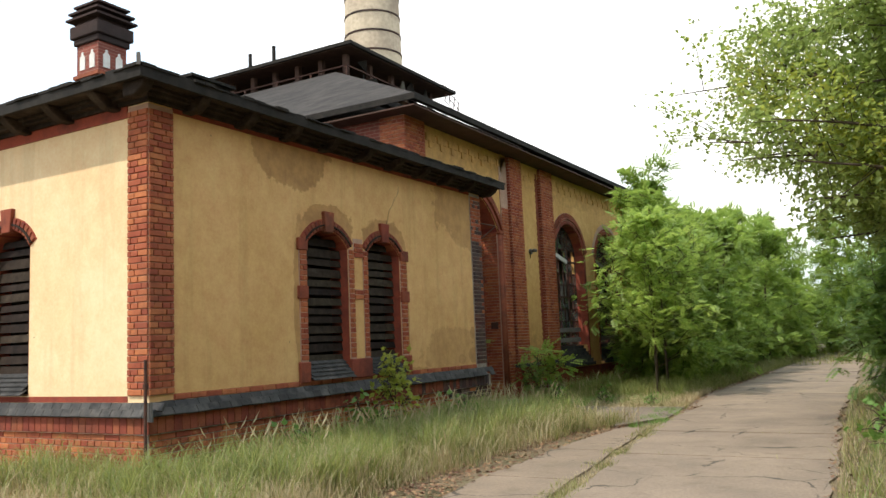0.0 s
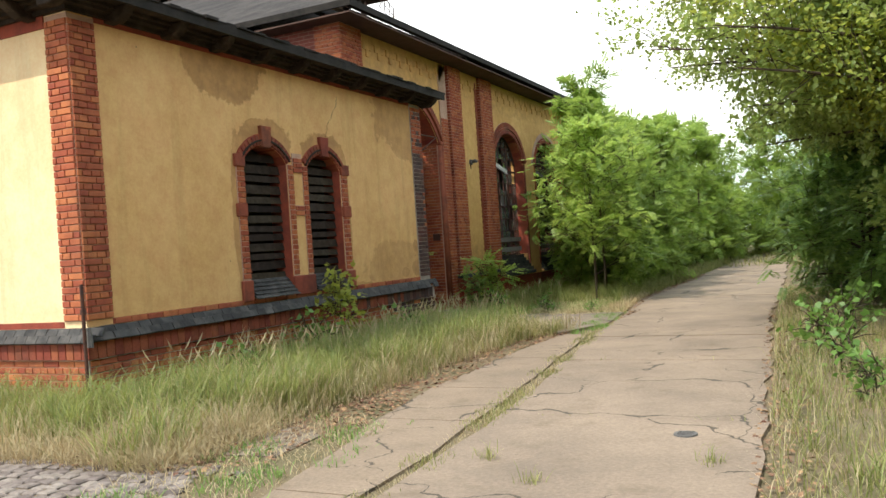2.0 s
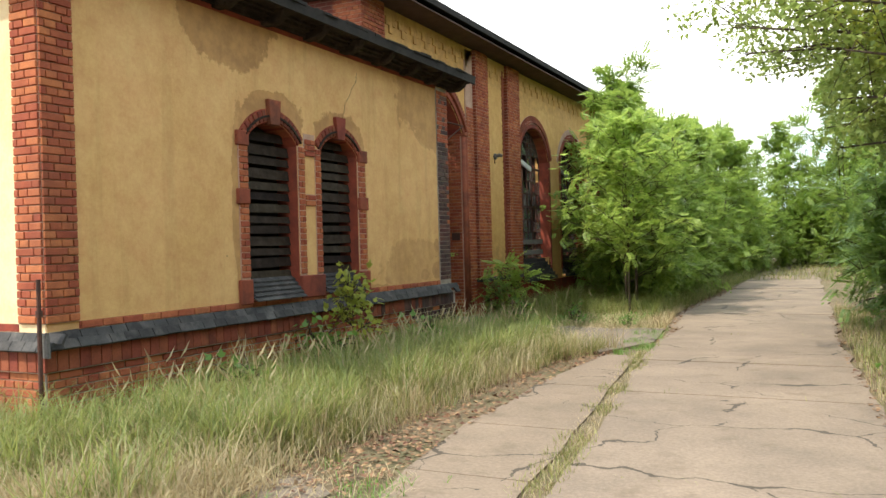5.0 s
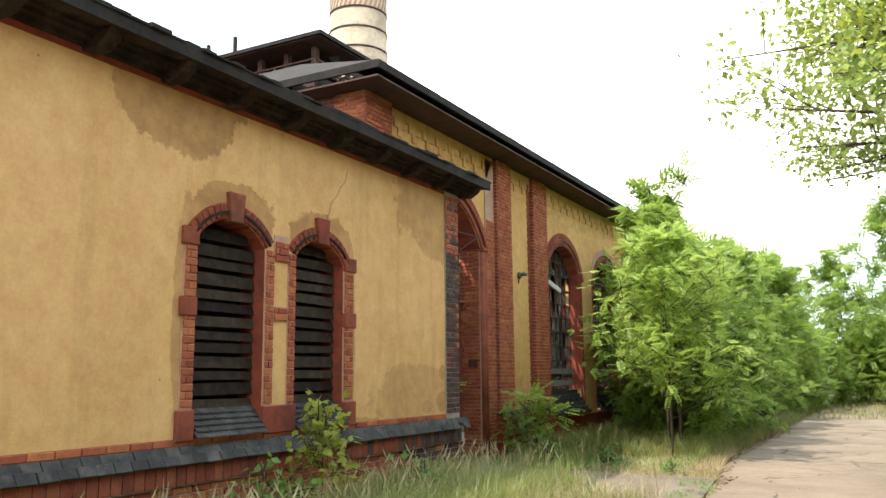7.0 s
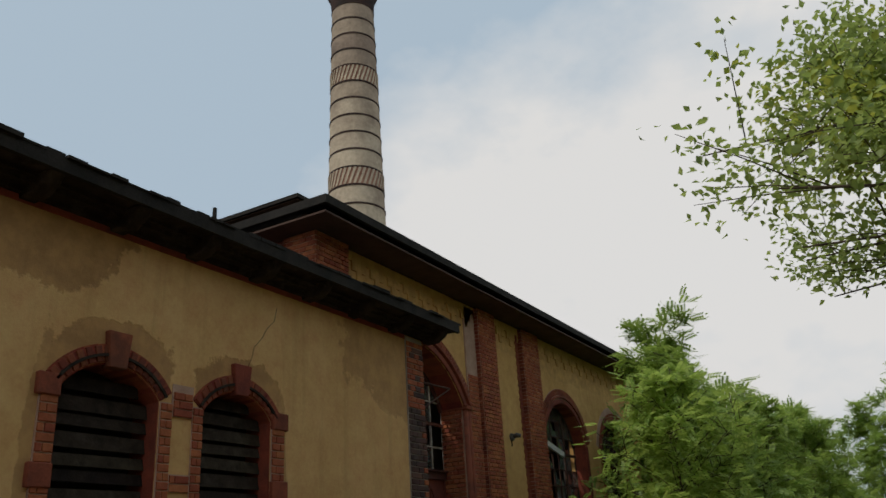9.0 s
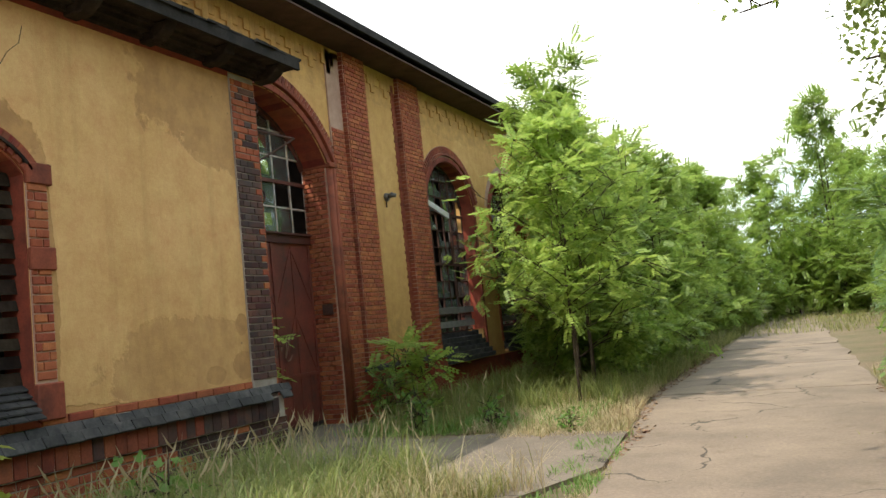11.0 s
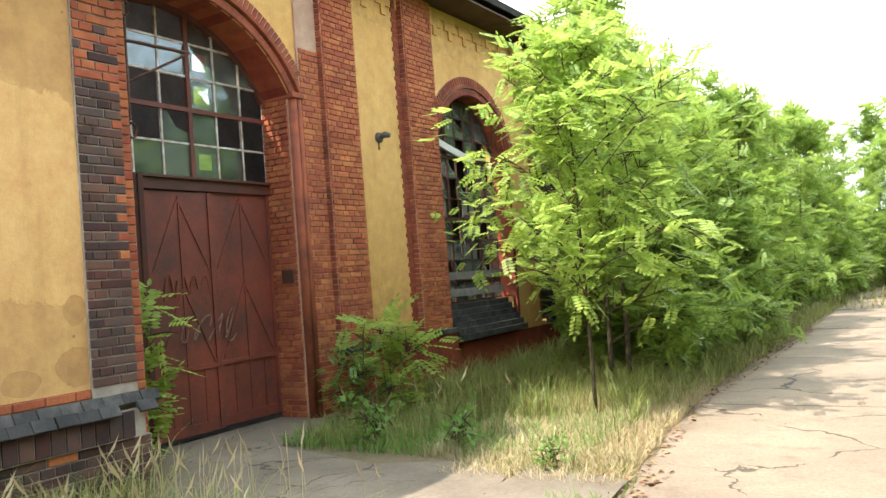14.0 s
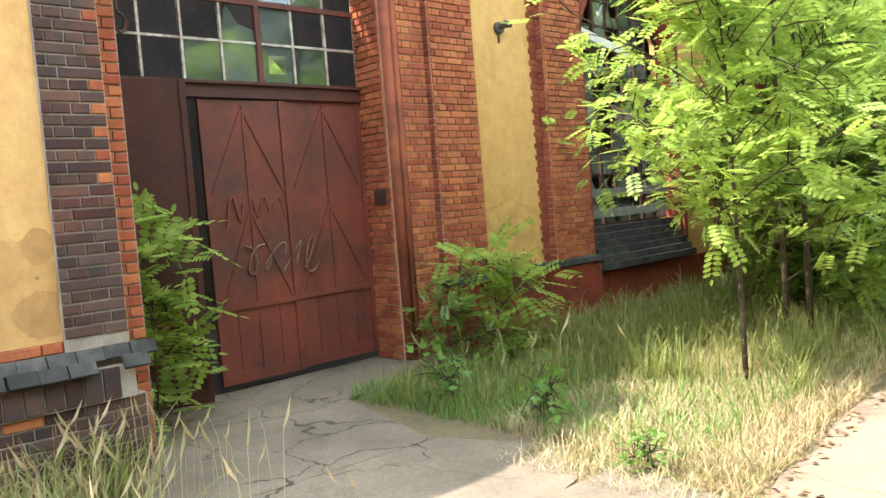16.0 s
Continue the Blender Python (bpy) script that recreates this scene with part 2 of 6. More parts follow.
M_YEL = plaster("ochre render wing", (0.73, 0.44, 0.185), (0.63, 0.365, 0.14), (0.30, 0.16, 0.065),
                [(8.87, 4.48, 0.8, 0.58, 1), (8.75, 4.5, 0.42, 0.3, 1), (14.25, 4.45, 1.4, 1.0, 0.75), (13.5, 1.35, 1.25, 0.5, 0.5), (12.2, 1.0, 0.8, 0.18, 0.8), (9.65, 3.34, 0.66, 0.40, 1), (11.16, 3.32, 0.62, 0.38, 1),
                 (14.2, 1.32, 0.2, 0.16, 1), (13.75, 1.25, 0.16, 0.1, 0.9), (14.22, 1.75, 0.1, 0.12, 0.9), (13.9, 3.55, 0.3, 0.1, 0.5), (9.0, 2.3, 0.14, 1.3, 0.75), (11.78, 2.2, 0.12, 1.2, 0.75)])
# same ochre paint as the wing, made paler to carry the sun's brightness
M_YEL_LIT = plaster("ochre render, sunlit copy", (0.84, 0.62, 0.37), (0.78, 0.55, 0.30), (0.5, 0.36, 0.18), [], 0.5)
M_YEL_M = plaster("ochre render hall", (0.68, 0.40, 0.15), (0.57, 0.32, 0.105), (0.46, 0.27, 0.10),
                  [(20.3, 1.1, 0.9, 0.65, 1), (17.5, 5.9, 3.5, 0.3, 1), (24, 5.9, 4.0, 0.35, 1)], 0.55)
M_BRICK = surf("red brick", (0.41, 0.125, 0.058), (0.30, 0.085, 0.042), 6, 60, 0.85, 0.3, 0.004, 'object', 0.22, stain=((0.14, 0.06, 0.04), 2.0, 0.35))
M_BRICKD = surf("sooty brick", (0.06, 0.045, 0.042), (0.10, 0.05, 0.042), 5, 60, 0.8, 0.3, 0.004, 'object', 0.35, stain=((0.22, 0.07, 0.045), 2.2, 0.35))
M_BRICKP = surf("red painted brick", (0.28, 0.078, 0.042), (0.21, 0.058, 0.034), 4, 50, 0.8, 0.3, 0.004, 'object', 0.15, stain=((0.09, 0.04, 0.03), 2.0, 0.6))
M_BRICKJ = surf("red brick rest", (0.32, 0.075, 0.04), (0.22, 0.055, 0.034), 5, 60, 0.85, 0.3, 0.004, 'island', 0.25, stain=((0.12, 0.05, 0.035), 3.0, 0.5))
M_MORT = surf("pale mortar", (0.50, 0.33, 0.24), (0.40, 0.24, 0.17), 4, 80, 0.95, 0.3)
M_MORTD = surf("grey mortar", (0.42, 0.36, 0.30), (0.27, 0.22, 0.18), 4, 80, 0.95, 0.3)
M_FARBR = far_brick_mat()
M_SLATE = surf("slate", (0.036, 0.035, 0.034), (0.066, 0.062, 0.058), 5, 50, 0.75, 0.3, 0.004, 'object', 0.25, stain=((0.18, 0.16, 0.14), 4, 0.4))
M_SLATER = surf("roof slate", (0.034, 0.029, 0.026), (0.062, 0.053, 0.046), 1.5, 14, 0.95, 0.5, 0.02)
M_WOOD = surf("weathered black boards", (0.018, 0.012, 0.008), (0.036, 0.024, 0.016), 7, 60, 0.8, 0.5, 0.006, 'object', 0.5, stain=((0.075, 0.055, 0.04), 5, 0.4))
M_EAVE = surf("rotten eaves timber", (0.018, 0.012, 0.009), (0.04, 0.028, 0.02), 4, 50, 0.85, 0.5, 0.008, stain=((0.10, 0.075, 0.055), 5, 0.5))
# tar of the roof edges; also the painted dark of gaps and holes
M_FASC_GAP = surf("tarred roof edge, dark gaps", (0.016, 0.014, 0.012), (0.032, 0.027, 0.022), 4, 40, 0.8, 0.5, 0.01)
M_SOFF = surf("brown painted soffit", (0.075, 0.045, 0.035), (0.11, 0.065, 0.05), 3, 40, 0.8, 0.3)
M_DOOR = surf("rusty red sheet steel", (0.21, 0.048, 0.03), (0.12, 0.035, 0.025), 1.6, 30, 0.6, 0.25, 0.004, stain=((0.06, 0.035, 0.028), 2.0, 0.7))
M_DOORD = surf("brown steel door", (0.10, 0.028, 0.018), (0.07, 0.024, 0.018), 2, 30, 0.6, 0.2, 0.004, stain=((0.04, 0.02, 0.016), 2.5, 0.6))
M_IRON = surf("rusty iron", (0.10, 0.045, 0.03), (0.05, 0.03, 0.025), 14, 80, 0.75, 0.4, 0.003)
M_MUNT = surf("flaking white glazing bar", (0.62, 0.58, 0.52), (0.32, 0.22, 0.17), 12, 60, 0.8, 0.4, 0.003)
M_REDBAR = surf("red iron bar", (0.17, 0.05, 0.035), (0.10, 0.04, 0.03), 8, 60, 0.7, 0.3, 0.003)
M_GLASS = glass_mat("dirty glass")
M_CONC = concrete_mat("old concrete", (0.275, 0.203, 0.142), (0.175, 0.13, 0.092))
M_CONC2 = concrete_mat("pale concrete strip", (0.26, 0.19, 0.13), (0.18, 0.132, 0.09))
M_APRON = concrete_mat("gate apron concrete", (0.235, 0.185, 0.135), (0.13, 0.10, 0.072), cells=1.15)
M_COB = surf("granite sett", (0.23, 0.19, 0.165), (0.14, 0.115, 0.098), 9, 60, 0.8, 0.4, 0.006, 'object', 0.3)
M_GROUND = ground_mat()
M_GRASS = leafy("grass", (0.105, 0.142, 0.028), (0.42, 0.385, 0.15), 0.4)
M_TUFT = leafy("long grass", (0.135, 0.19, 0.04), (0.36, 0.38, 0.13), 0.45)
M_DRY = leafy("dry grass", (0.56, 0.46, 0.27), (0.40, 0.31, 0.165), 0.3)
M_DEADL = surf("dead leaves", (0.17, 0.085, 0.05), (0.28, 0.17, 0.1), 20, 80, 0.9, 0, 0, 'island', 0.5)
# the thicket's species again, leaf colour lifted to look sunlit
M_ROB_LIT = leafy("robinia leaf, sunlit", (0.19, 0.32, 0.05), (0.43, 0.53, 0.13), 0.5)
M_THICK = leafy("thicket leaf", (0.15, 0.265, 0.042), (0.34, 0.44, 0.10), 0.5)
M_FARWOOD = leafy("woodland leaf", (0.085, 0.115, 0.05), (0.15, 0.18, 0.085), 0.3)
# robinia leaf once more, darkened for the shade in dense growth
M_ROB_SHADE = leafy("dense robinia leaf, shaded", (0.09, 0.18, 0.034), (0.23, 0.34, 0.075), 0.4)
M_MAP = leafy("maple leaf", (0.16, 0.235, 0.045), (0.36, 0.43, 0.13), 0.55)
M_MAPY = leafy("young maple leaf", (0.26, 0.32, 0.045), (0.38, 0.40, 0.07), 0.5)
M_WEED = leafy("weed leaf", (0.11, 0.24, 0.04), (0.20, 0.33, 0.07), 0.4)
M_BARK = surf("bark", (0.10, 0.075, 0.05), (0.055, 0.042, 0.03), 10, 60, 0.9, 0.7, 0.01)
M_STACK = surf("stained pale chimney brick", (0.55, 0.46, 0.34), (0.42, 0.34, 0.25), 0.35, 3.0, 0.9, 0.3, 0.05, 'object', 0.12, stain=((0.18, 0.13, 0.1), 0.22, 0.7))
M_STACKM = surf("smoke-stained chimney brick", (0.38, 0.30, 0.225), (0.27, 0.21, 0.16), 0.35, 3.0, 0.9, 0.3, 0.05, 'object', 0.1, stain=((0.10, 0.075, 0.06), 0.25, 0.7))
M_STACKD = surf("sooty chimney brick", (0.06, 0.035, 0.03), (0.035, 0.027, 0.025), 0.6, 4, 0.9, 0.3, 0.05)
M_STACKR = surf("red chimney band", (0.36, 0.2, 0.14), (0.26, 0.14, 0.1), 0.8, 5, 0.9, 0.3)
M_WHITE = surf("white glazed brick", (0.72, 0.70, 0.64), (0.6, 0.56, 0.5), 5, 40, 0.5, 0.2, 0.004, 'object', 0.1)
# one dark tone for all inner walls and floors
M_DARKIN = surf("dark interior surface", (0.10, 0.085, 0.075), (0.06, 0.05, 0.045), 1.0, 12, 0.95, 0.2)
M_CAST = surf("cast iron cover", (0.12, 0.11, 0.10), (0.08, 0.075, 0.07), 20, 80, 0.6, 0.4, 0.004)
M_CHALK = surf("faded spray paint", (0.24, 0.16, 0.12), (0.17, 0.07, 0.05), 10, 40, 0.9, 0)
M_CHALK2 = surf("faded orange spray paint", (0.22, 0.075, 0.045), (0.17, 0.055, 0.035), 8, 40, 0.9, 0)
M_GREY = surf("grey board", (0.22, 0.2, 0.18), (0.15, 0.14, 0.125), 8, 50, 0.85, 0.4, 0.004, 'object', 0.3)
M_PORC = surf("dark porcelain lamp holder", (0.10, 0.09, 0.085), (0.06, 0.055, 0.05), 10, 50, 0.4, 0.1)

# ---- building blocks ----
G = 0.1
BRICK_L, COURSE = 0.25, 0.077


def box(bm, x0, x1, y0, y1, z0, z1):
    v = [bm.verts.new(p) for p in ((x0, y0, z0), (x1, y0, z0), (x1, y1, z0), (x0, y1, z0), (x0, y0, z1), (x1, y0, z1), (x1, y1, z1), (x0, y1, z1))]
    for f in ((3, 2, 1, 0), (4, 5, 6, 7), (0, 1, 5, 4), (1, 2, 6, 5), (2, 3, 7, 6), (3, 0, 4, 7)):
        bm.faces.new([v[i] for i in f])


def prism(bm, pts, off):
    """A plate: the polygon pts and its copy moved by off."""
    a = [bm.verts.new(p) for p in pts]
    b = [bm.verts.new(Vector(p) + Vector(off)) for p in pts]
    bm.faces.new(a[::-1])
    bm.faces.new(b)
    for i in range(len(a)):
        j = (i + 1) % len(a)
        bm.faces.new((a[i], a[j], b[j], b[i]))


def tube(bm, pts, radii, seg=8):
    rings = []
    for i, p in enumerate(pts):
        p = Vector(p)
        d = (Vector(pts[min(i + 1, len(pts) - 1)]) - Vector(pts[max(i - 1, 0)])).normalized()
        u = d.orthogonal().normalized() if abs(d.z) > 0.95 else d.cross(Vector((0, 0, 1))).normalized()
        w = d.cross(u)
        r = radii[i] if isinstance(radii, (list, tuple)) else radii
        rings.append([bm.verts.new(p + u * r * math.cos(2 * math.pi * k / seg) + w * r * math.sin(2 * math.pi * k / seg)) for k in range(seg)])
    for a, b in zip(rings, rings[1:]):
        for k in range(seg):
            bm.faces.new((a[k], a[(k + 1) % seg], b[(k + 1) % seg], b[k]))
    bm.faces.new(rings[0][::-1])
    bm.faces.new(rings[-1])


def done(bm, name, material, bevel=0.0, smooth=False):
    bmesh.ops.recalc_face_normals(bm, faces=bm.faces)
    if bevel:
        bmesh.ops.bevel(bm, geom=bm.edges[:], offset=bevel, segments=1, affect='EDGES')
    me = bpy.data.meshes.new(name)
    bm.to_mesh(me)
    bm.free()
    me.materials.append(material)
    if smooth:
        me.shade_smooth()
    return me


def part(name, bm, material, parent=None, label="", bevel=0.0, smooth=False, category="", group="", kind=""):
    ob = new(name, done(bm, name, material, bevel, smooth))
    if parent:
        ob.parent = parent
        ob.matrix_parent_inverse = parent.matrix_basis.inverted()
    return tagged(ob, label, category, group, kind)


def empty(name, label, category, group="", kind="", at=(0, 0, 0)):
    ob = new(name)
    ob.location = at
    ob.empty_display_size = 0.2
    bpy.context.view_layer.update()
    return tagged(ob, label, category, group, kind)


def boxes(name, dims, material, parent=None, label="", bevel=0.0, category="", group="", kind=""):
    bm = bmesh.new()
    for d in dims:
        box(bm, *d)
    return part(name, bm, material, parent, label, bevel, False, category, group, kind)


def arc_z(y, ya, yb, spring, rise):
    c, h = (ya + yb) / 2, (yb - ya) / 2
    r = (h * h + rise * rise) / (2 * rise)
    return spring + math.sqrt(max(0, r * r - (y - c) ** 2)) - (r - rise)


def arch_wall(bm, s0, s1, d0, d1, z0, z1, openings, along='y', slices=18):
    """A wall from s0 to s1 along an axis, between d0 and d1 across it, with arched openings (a, b, sill, spring, rise)."""
    def slab(a, b, za0, za1, zt):
        p = [(a, za0), (b, za1), (b, zt), (a, zt)]
        if along == 'y':
            prism(bm, [(d0, s, z) for s, z in p], (d1 - d0, 0, 0))
        else:
            prism(bm, [(s, d0, z) for s, z in p], (0, d1 - d0, 0))
    cur = s0
    for a, b, sill, spring, rise in sorted(openings):
        slab(cur, a, z0, z0, z1)
        if sill > z0:
            if along == 'y':
                box(bm, min(d0, d1), max(d0, d1), a, b, z0, sill)
            else:
                box(bm, a, b, min(d0, d1), max(d0, d1), z0, sill)
        for i in range(slices):
            u, w = a + (b - a) * i / slices, a + (b - a) * (i + 1) / slices
            slab(u, w, arc_z(u, a, b, spring, rise), arc_z(w, a, b, spring, rise), z1)
        cur = b
    slab(cur, s1, z0, z0, z1)


def piece_mesh(name, material, hx=0.5, hz=0.0325, d0=-0.012, d1=0.012, bev=0.006, ex=None):
    """A unit-long block with a chamfered face looking along +y."""
    bm = bmesh.new()
    ex = bev * 4 if ex is None else ex
    back = [(-hx, -hz), (hx, -hz), (hx, hz), (-hx, hz)]
    front = [(-hx + ex, -hz + bev), (hx - ex, -hz + bev), (hx - ex, hz - bev), (-hx + ex, hz - bev)]
    r = [[bm.verts.new((x, y, z)) for x, z in ring] for y, ring in ((d0, back), (d1 - bev, back), (d1, front))]
    for a, b in zip(r, r[1:]):
        for k in range(4):
            bm.faces.new((a[k], a[(k + 1) % 4], b[(k + 1) % 4], b[k]))
    bm.faces.new(r[2])
    bm.faces.new(r[0][::-1])
    return done(bm, name, material)


BRICK_ME = {m: piece_mesh("brick", m) for m in (M_BRICK, M_BRICKD, M_BRICKP, M_WHITE)}
FACING = {'+x': -90, '-y': 180, '+y': 0, '-x': 90}
rng = random.Random(7)


def brick_face(parent, facing, plane, u0, u1, z0, z1, material=None, name="brick", pick=None):
    """Brick pieces in cross bond on a face: u runs along y for x faces, along x for y faces."""
    n, row = 0, 0
    z = z0
    while z + COURSE <= z1 + 0.01:
        cuts = [u0]
        step = BRICK_L if row % 2 == 0 else 0.125
        u = u0 + (0.125 if row % 4 == 2 else 0.0 if row % 2 == 0 else 0.0625)
        while u < u1 - 0.05:
            if u > u0 + 0.05:
                cuts.append(u)
            u += BRICK_L if row % 2 == 0 else 0.125
        cuts.append(u1)
        for a, b in zip(cuts, cuts[1:]):
            mat = pick(a, z) if pick else material
            ob = new(name, BRICK_ME[mat])
            c = (a + b) / 2
            x, y = (plane, c) if facing[1] == 'x' else (c, plane)
            out = rng.uniform(-0.003, 0.003)
            dx = {'+x': (out, 0), '-x': (-out, 0), '-y': (0, -out), '+y': (0, out)}[facing]
            ob.matrix_basis = pose(x + dx[0], y + dx[1], z + COURSE / 2, 0, rng.uniform(-0.4, 0.4), FACING[facing]) @ Matrix.Diagonal((b - a - 0.011, 1, 1, 1))
            ob.parent = parent
            n += 1
        z += COURSE
        row += 1
    return n


def voussoirs(parent, x, ya, yb, spring, rise, height, material, thick=0.077, grow=0.0):
    """A ring of bricks on edge round an arch, on a face that looks along +x."""
    c, h = (ya + yb) / 2, (yb - ya) / 2
    r = (h * h + rise * rise) / (2 * rise)
    zc = spring + rise - r
    a1 = math.asin(min(1, h / r))
    n = int(2 * a1 * (r + grow) / thick)
    for i in range(n):
        a = -a1 + 2 * a1 * (i + 0.5) / n
        rad = r + grow + height / 2
        ob = new("brick", BRICK_ME[material])
        ob.matrix_basis = Matrix.Translation((x, c + rad * math.sin(a), zc + rad * math.cos(a))) @ Matrix.Rotation(-a, 4, 'X') @ pose(0, 0, 0, 0, 0, -90) @ pose(0, 0, 0, 0, 90, 0) @ Matrix.Diagonal((height - 0.01, 1, 1, 1))
        ob.parent = parent


def arch_band(bm, x0, x1, ya, yb, spring, rise, r_in, r_out, slices=22, legs=None):
    """A moulded band round an arch, from r_in to r_out outside the opening; legs: down to that height."""
    c, h = (ya + yb) / 2, (yb - ya) / 2
    r = (h * h + rise * rise) / (2 * rise)
    zc = spring + rise - r
    a1 = math.asin(min(1, h / r))
    pt = lambda rad, a: (c + rad * math.sin(a), zc + rad * math.cos(a))
    for i in range(slices):
        a, b = -a1 + 2 * a1 * i / slices, -a1 + 2 * a1 * (i + 1) / slices
        q = [pt(r + r_in, a), pt(r + r_in, b), pt(r + r_out, b), pt(r + r_out, a)]
        prism(bm, [(x0, y, z) for y, z in q], (x1 - x0, 0, 0))
    if legs is not None:
        box(bm, x0, x1, ya - r_out, ya - r_in, legs, spring)
        box(bm, x0, x1, yb + r_in, yb + r_out, legs, spring)

# ---- ground and paving ----
bm = bmesh.new()
vs = [bm.verts.new(p) for p in ((-900, -900, G - 0.03), (900, -900, G - 0.03), (900, 900, G - 0.03), (-900, 900, G - 0.03))]
bm.faces.new(vs)
part("ground", bm, M_GROUND, None, "dry earth with sparse turf and straw round the hall", kind="structure", category="ground")


def road_left(y):
    return float(np.interp(y, (-20, 5, 8, 13, 20, 25, 34, 60), (-3.1, -3.05, -3.35, -3.95, -4.72, -4.66, -4.7, -5.0)))


def road_right(y):
    return float(np.interp(y, (-20, 5, 8.6, 15, 24, 32, 60), (-0.3, -0.78, -1.02, -1.42, -1.75, -2.1, -3.0)))


road = empty("road", "cracked pale concrete slab road between grass verges", "road", kind="structure")
joints = [-14, -9.5, -5, -0.5, 3.1, 6.9, 10.2, 12.6, 15.9, 20.0, 24.2, 29, 35, 45, 62]
for k, (a, b) in enumerate(zip(joints, joints[1:])):
    bm = bmesh.new()
    n = 7
    r = random.Random(k)
    lf = [(road_left(a + 0.012 + (b - a - 0.024) * i / n) + r.uniform(-0.05, 0.05), a + 0.012 + (b - a - 0.024) * i / n) for i in range(n + 1)]
    rt = [(road_right(a + 0.012 + (b - a - 0.024) * i / n) + r.uniform(-0.06, 0.06), a + 0.012 + (b - a - 0.024) * i / n) for i in range(n, -1, -1)]
    lift = r.uniform(-0.006, 0.006)
    prism(bm, [(x, y, G - 0.12 + lift) for x, y in lf + rt], (0, 0, 0.12))
    part("slab", bm, M_CONC, road)
strip = empty("pavement", "narrow pale concrete strip beside the road", "pavement", kind="structure")
sj = [2.2, 4.4, 6.6, 8.2, 10.4, 13.0]
for k, (a, b) in enumerate(zip(sj, sj[1:])):
    bm = bmesh.new()
    L = lambda y: float(np.interp(y, (2, 4.2, 7.6, 11.2, 14), (-3.6, -3.85, -4.55, -4.68, -4.5)))
    p = [(L(a + 0.01), a + 0.01), (road_left(a) - 0.16, a + 0.01), (road_left((a + b) / 2) - 0.13, (a + b) / 2), (road_left(b) - 0.16, b - 0.01), (L(b - 0.01), b - 0.01), (L((a + b) / 2) + 0.05, (a + b) / 2)]
    prism(bm, [(x, y, G - 0.115) for x, y in p], (0, 0, 0.11))
    part("slab", bm, M_CONC2, strip)
bm = bmesh.new()
prism(bm, [(-5.2, 5.15, G - 0.1), (-4.5, 5.2, G - 0.1), (-4.55, 5.9, G - 0.1), (-5.0, 6.3, G - 0.1), (-5.35, 5.7, G - 0.1)], (0, 0, 0.082))
part("slab", bm, M_APRON, strip)
apron = empty("gate_apron", "worn cracked concrete apron in front of the gate", "pavement", kind="structure")
for k, p in enumerate(([(-9.75, 14.9), (-8.4, 14.9), (-8.4, 16.9), (-8.55, 18.4), (-9.75, 18.4)], [(-8.38, 14.86), (-7.72, 14.84), (-7.7, 13.95), (-6.9, 13.75), (-6.75, 16.45), (-8.38, 16.9)], [(-6.88, 13.75), (-5.35, 13.9), (-5.2, 15.7), (-5.35, 16.35), (-5.85, 16.8), (-6.73, 16.5)], [(-5.3, 13.95), (-4.65, 13.1), (-4.15, 14.5), (-4.36, 16.5), (-5.3, 16.75)])):
    bm = bmesh.new()
    prism(bm, [(x, y, G - 0.1 + 0.003 * k) for x, y in p], (0, 0, 0.105))
    part("slab", bm, M_APRON, apron)
cover = empty("manhole_cover", "small round rusty iron cover set in the road", "manhole", at=(-1.45, 6.36, G))
bm = bmesh.new()
bmesh.ops.create_cone(bm, cap_ends=True, segments=24, radius1=0.095, radius2=0.09, depth=0.02, matrix=pose(-1.45, 6.36, G + 0.006))
part("lid", bm, M_CAST, cover)
bm = bmesh.new()
for i in range(4):
    box(bm, -1.51, -1.39, 6.30 + i * 0.036, 6.312 + i * 0.036, G + 0.016, G + 0.021)
part("rib", bm, M_CAST, cover)
# sett paving
sett_me = piece_mesh("sett", M_COB, 0.5, 0.5, -0.6, 0.12, 0.12, 0.12)
setts = empty("cobbled_yard", "patch of worn grey granite setts with earth joints", "cobbles", kind="structure")
r = random.Random(3)
for i in range(24):
    for j in range(13):
        x, y = -7.45 + i * 0.135 + (j % 2) * 0.065 + r.uniform(-0.012, 0.012), 3.15 + j * 0.125 + i * 0.014 + r.uniform(-0.012, 0.012)
        if y > 4.62 + 0.12 * (x + 6.7) or x > -4.45 + r.uniform(-0.35, 0.1):
            continue
        ob = new("sett", sett_me)
        ob.matrix_basis = pose(x, y, G - 0.02 + r.uniform(-0.008, 0.008), 90 + r.uniform(-2.5, 2.5), r.uniform(-2.5, 2.5), r.uniform(-4, 4)) @ Matrix.Diagonal((r.uniform(0.115, 0.132), 0.08, r.uniform(0.098, 0.115), 1))
        ob.parent = setts

# ---- wing: walls ----
WX, WS, WE = -7.86, 6.30, 14.74
W1, W2 = (9.14, 10.16, 1.12, 3.12, 0.26), (10.68, 11.64, 1.12, 3.10, 0.25)
bm = bmesh.new()
arch_wall(bm, WS + 0.02, WE, WX - 0.38, WX, G - 0.1, 4.66, [W1, W2])
wall_e = part("wall_east", bm, M_YEL, None, "ochre rendered wall with peeling stains", category="wall", kind="structure")
bm = bmesh.new()
ck = [(11.27, 3.62), (11.33, 3.74), (11.36, 3.86), (11.48, 3.98), (11.55, 4.1), (11.66, 4.2), (11.70, 4.36)]
for (y0, z0), (y1, z1) in zip(ck, ck[1:]):
    prism(bm, [(WX - 0.002, y0, z0), (WX - 0.002, y0 + 0.008, z0), (WX - 0.002, y1 + 0.006, z1), (WX - 0.002, y1, z1)], (0.0035, 0, 0))
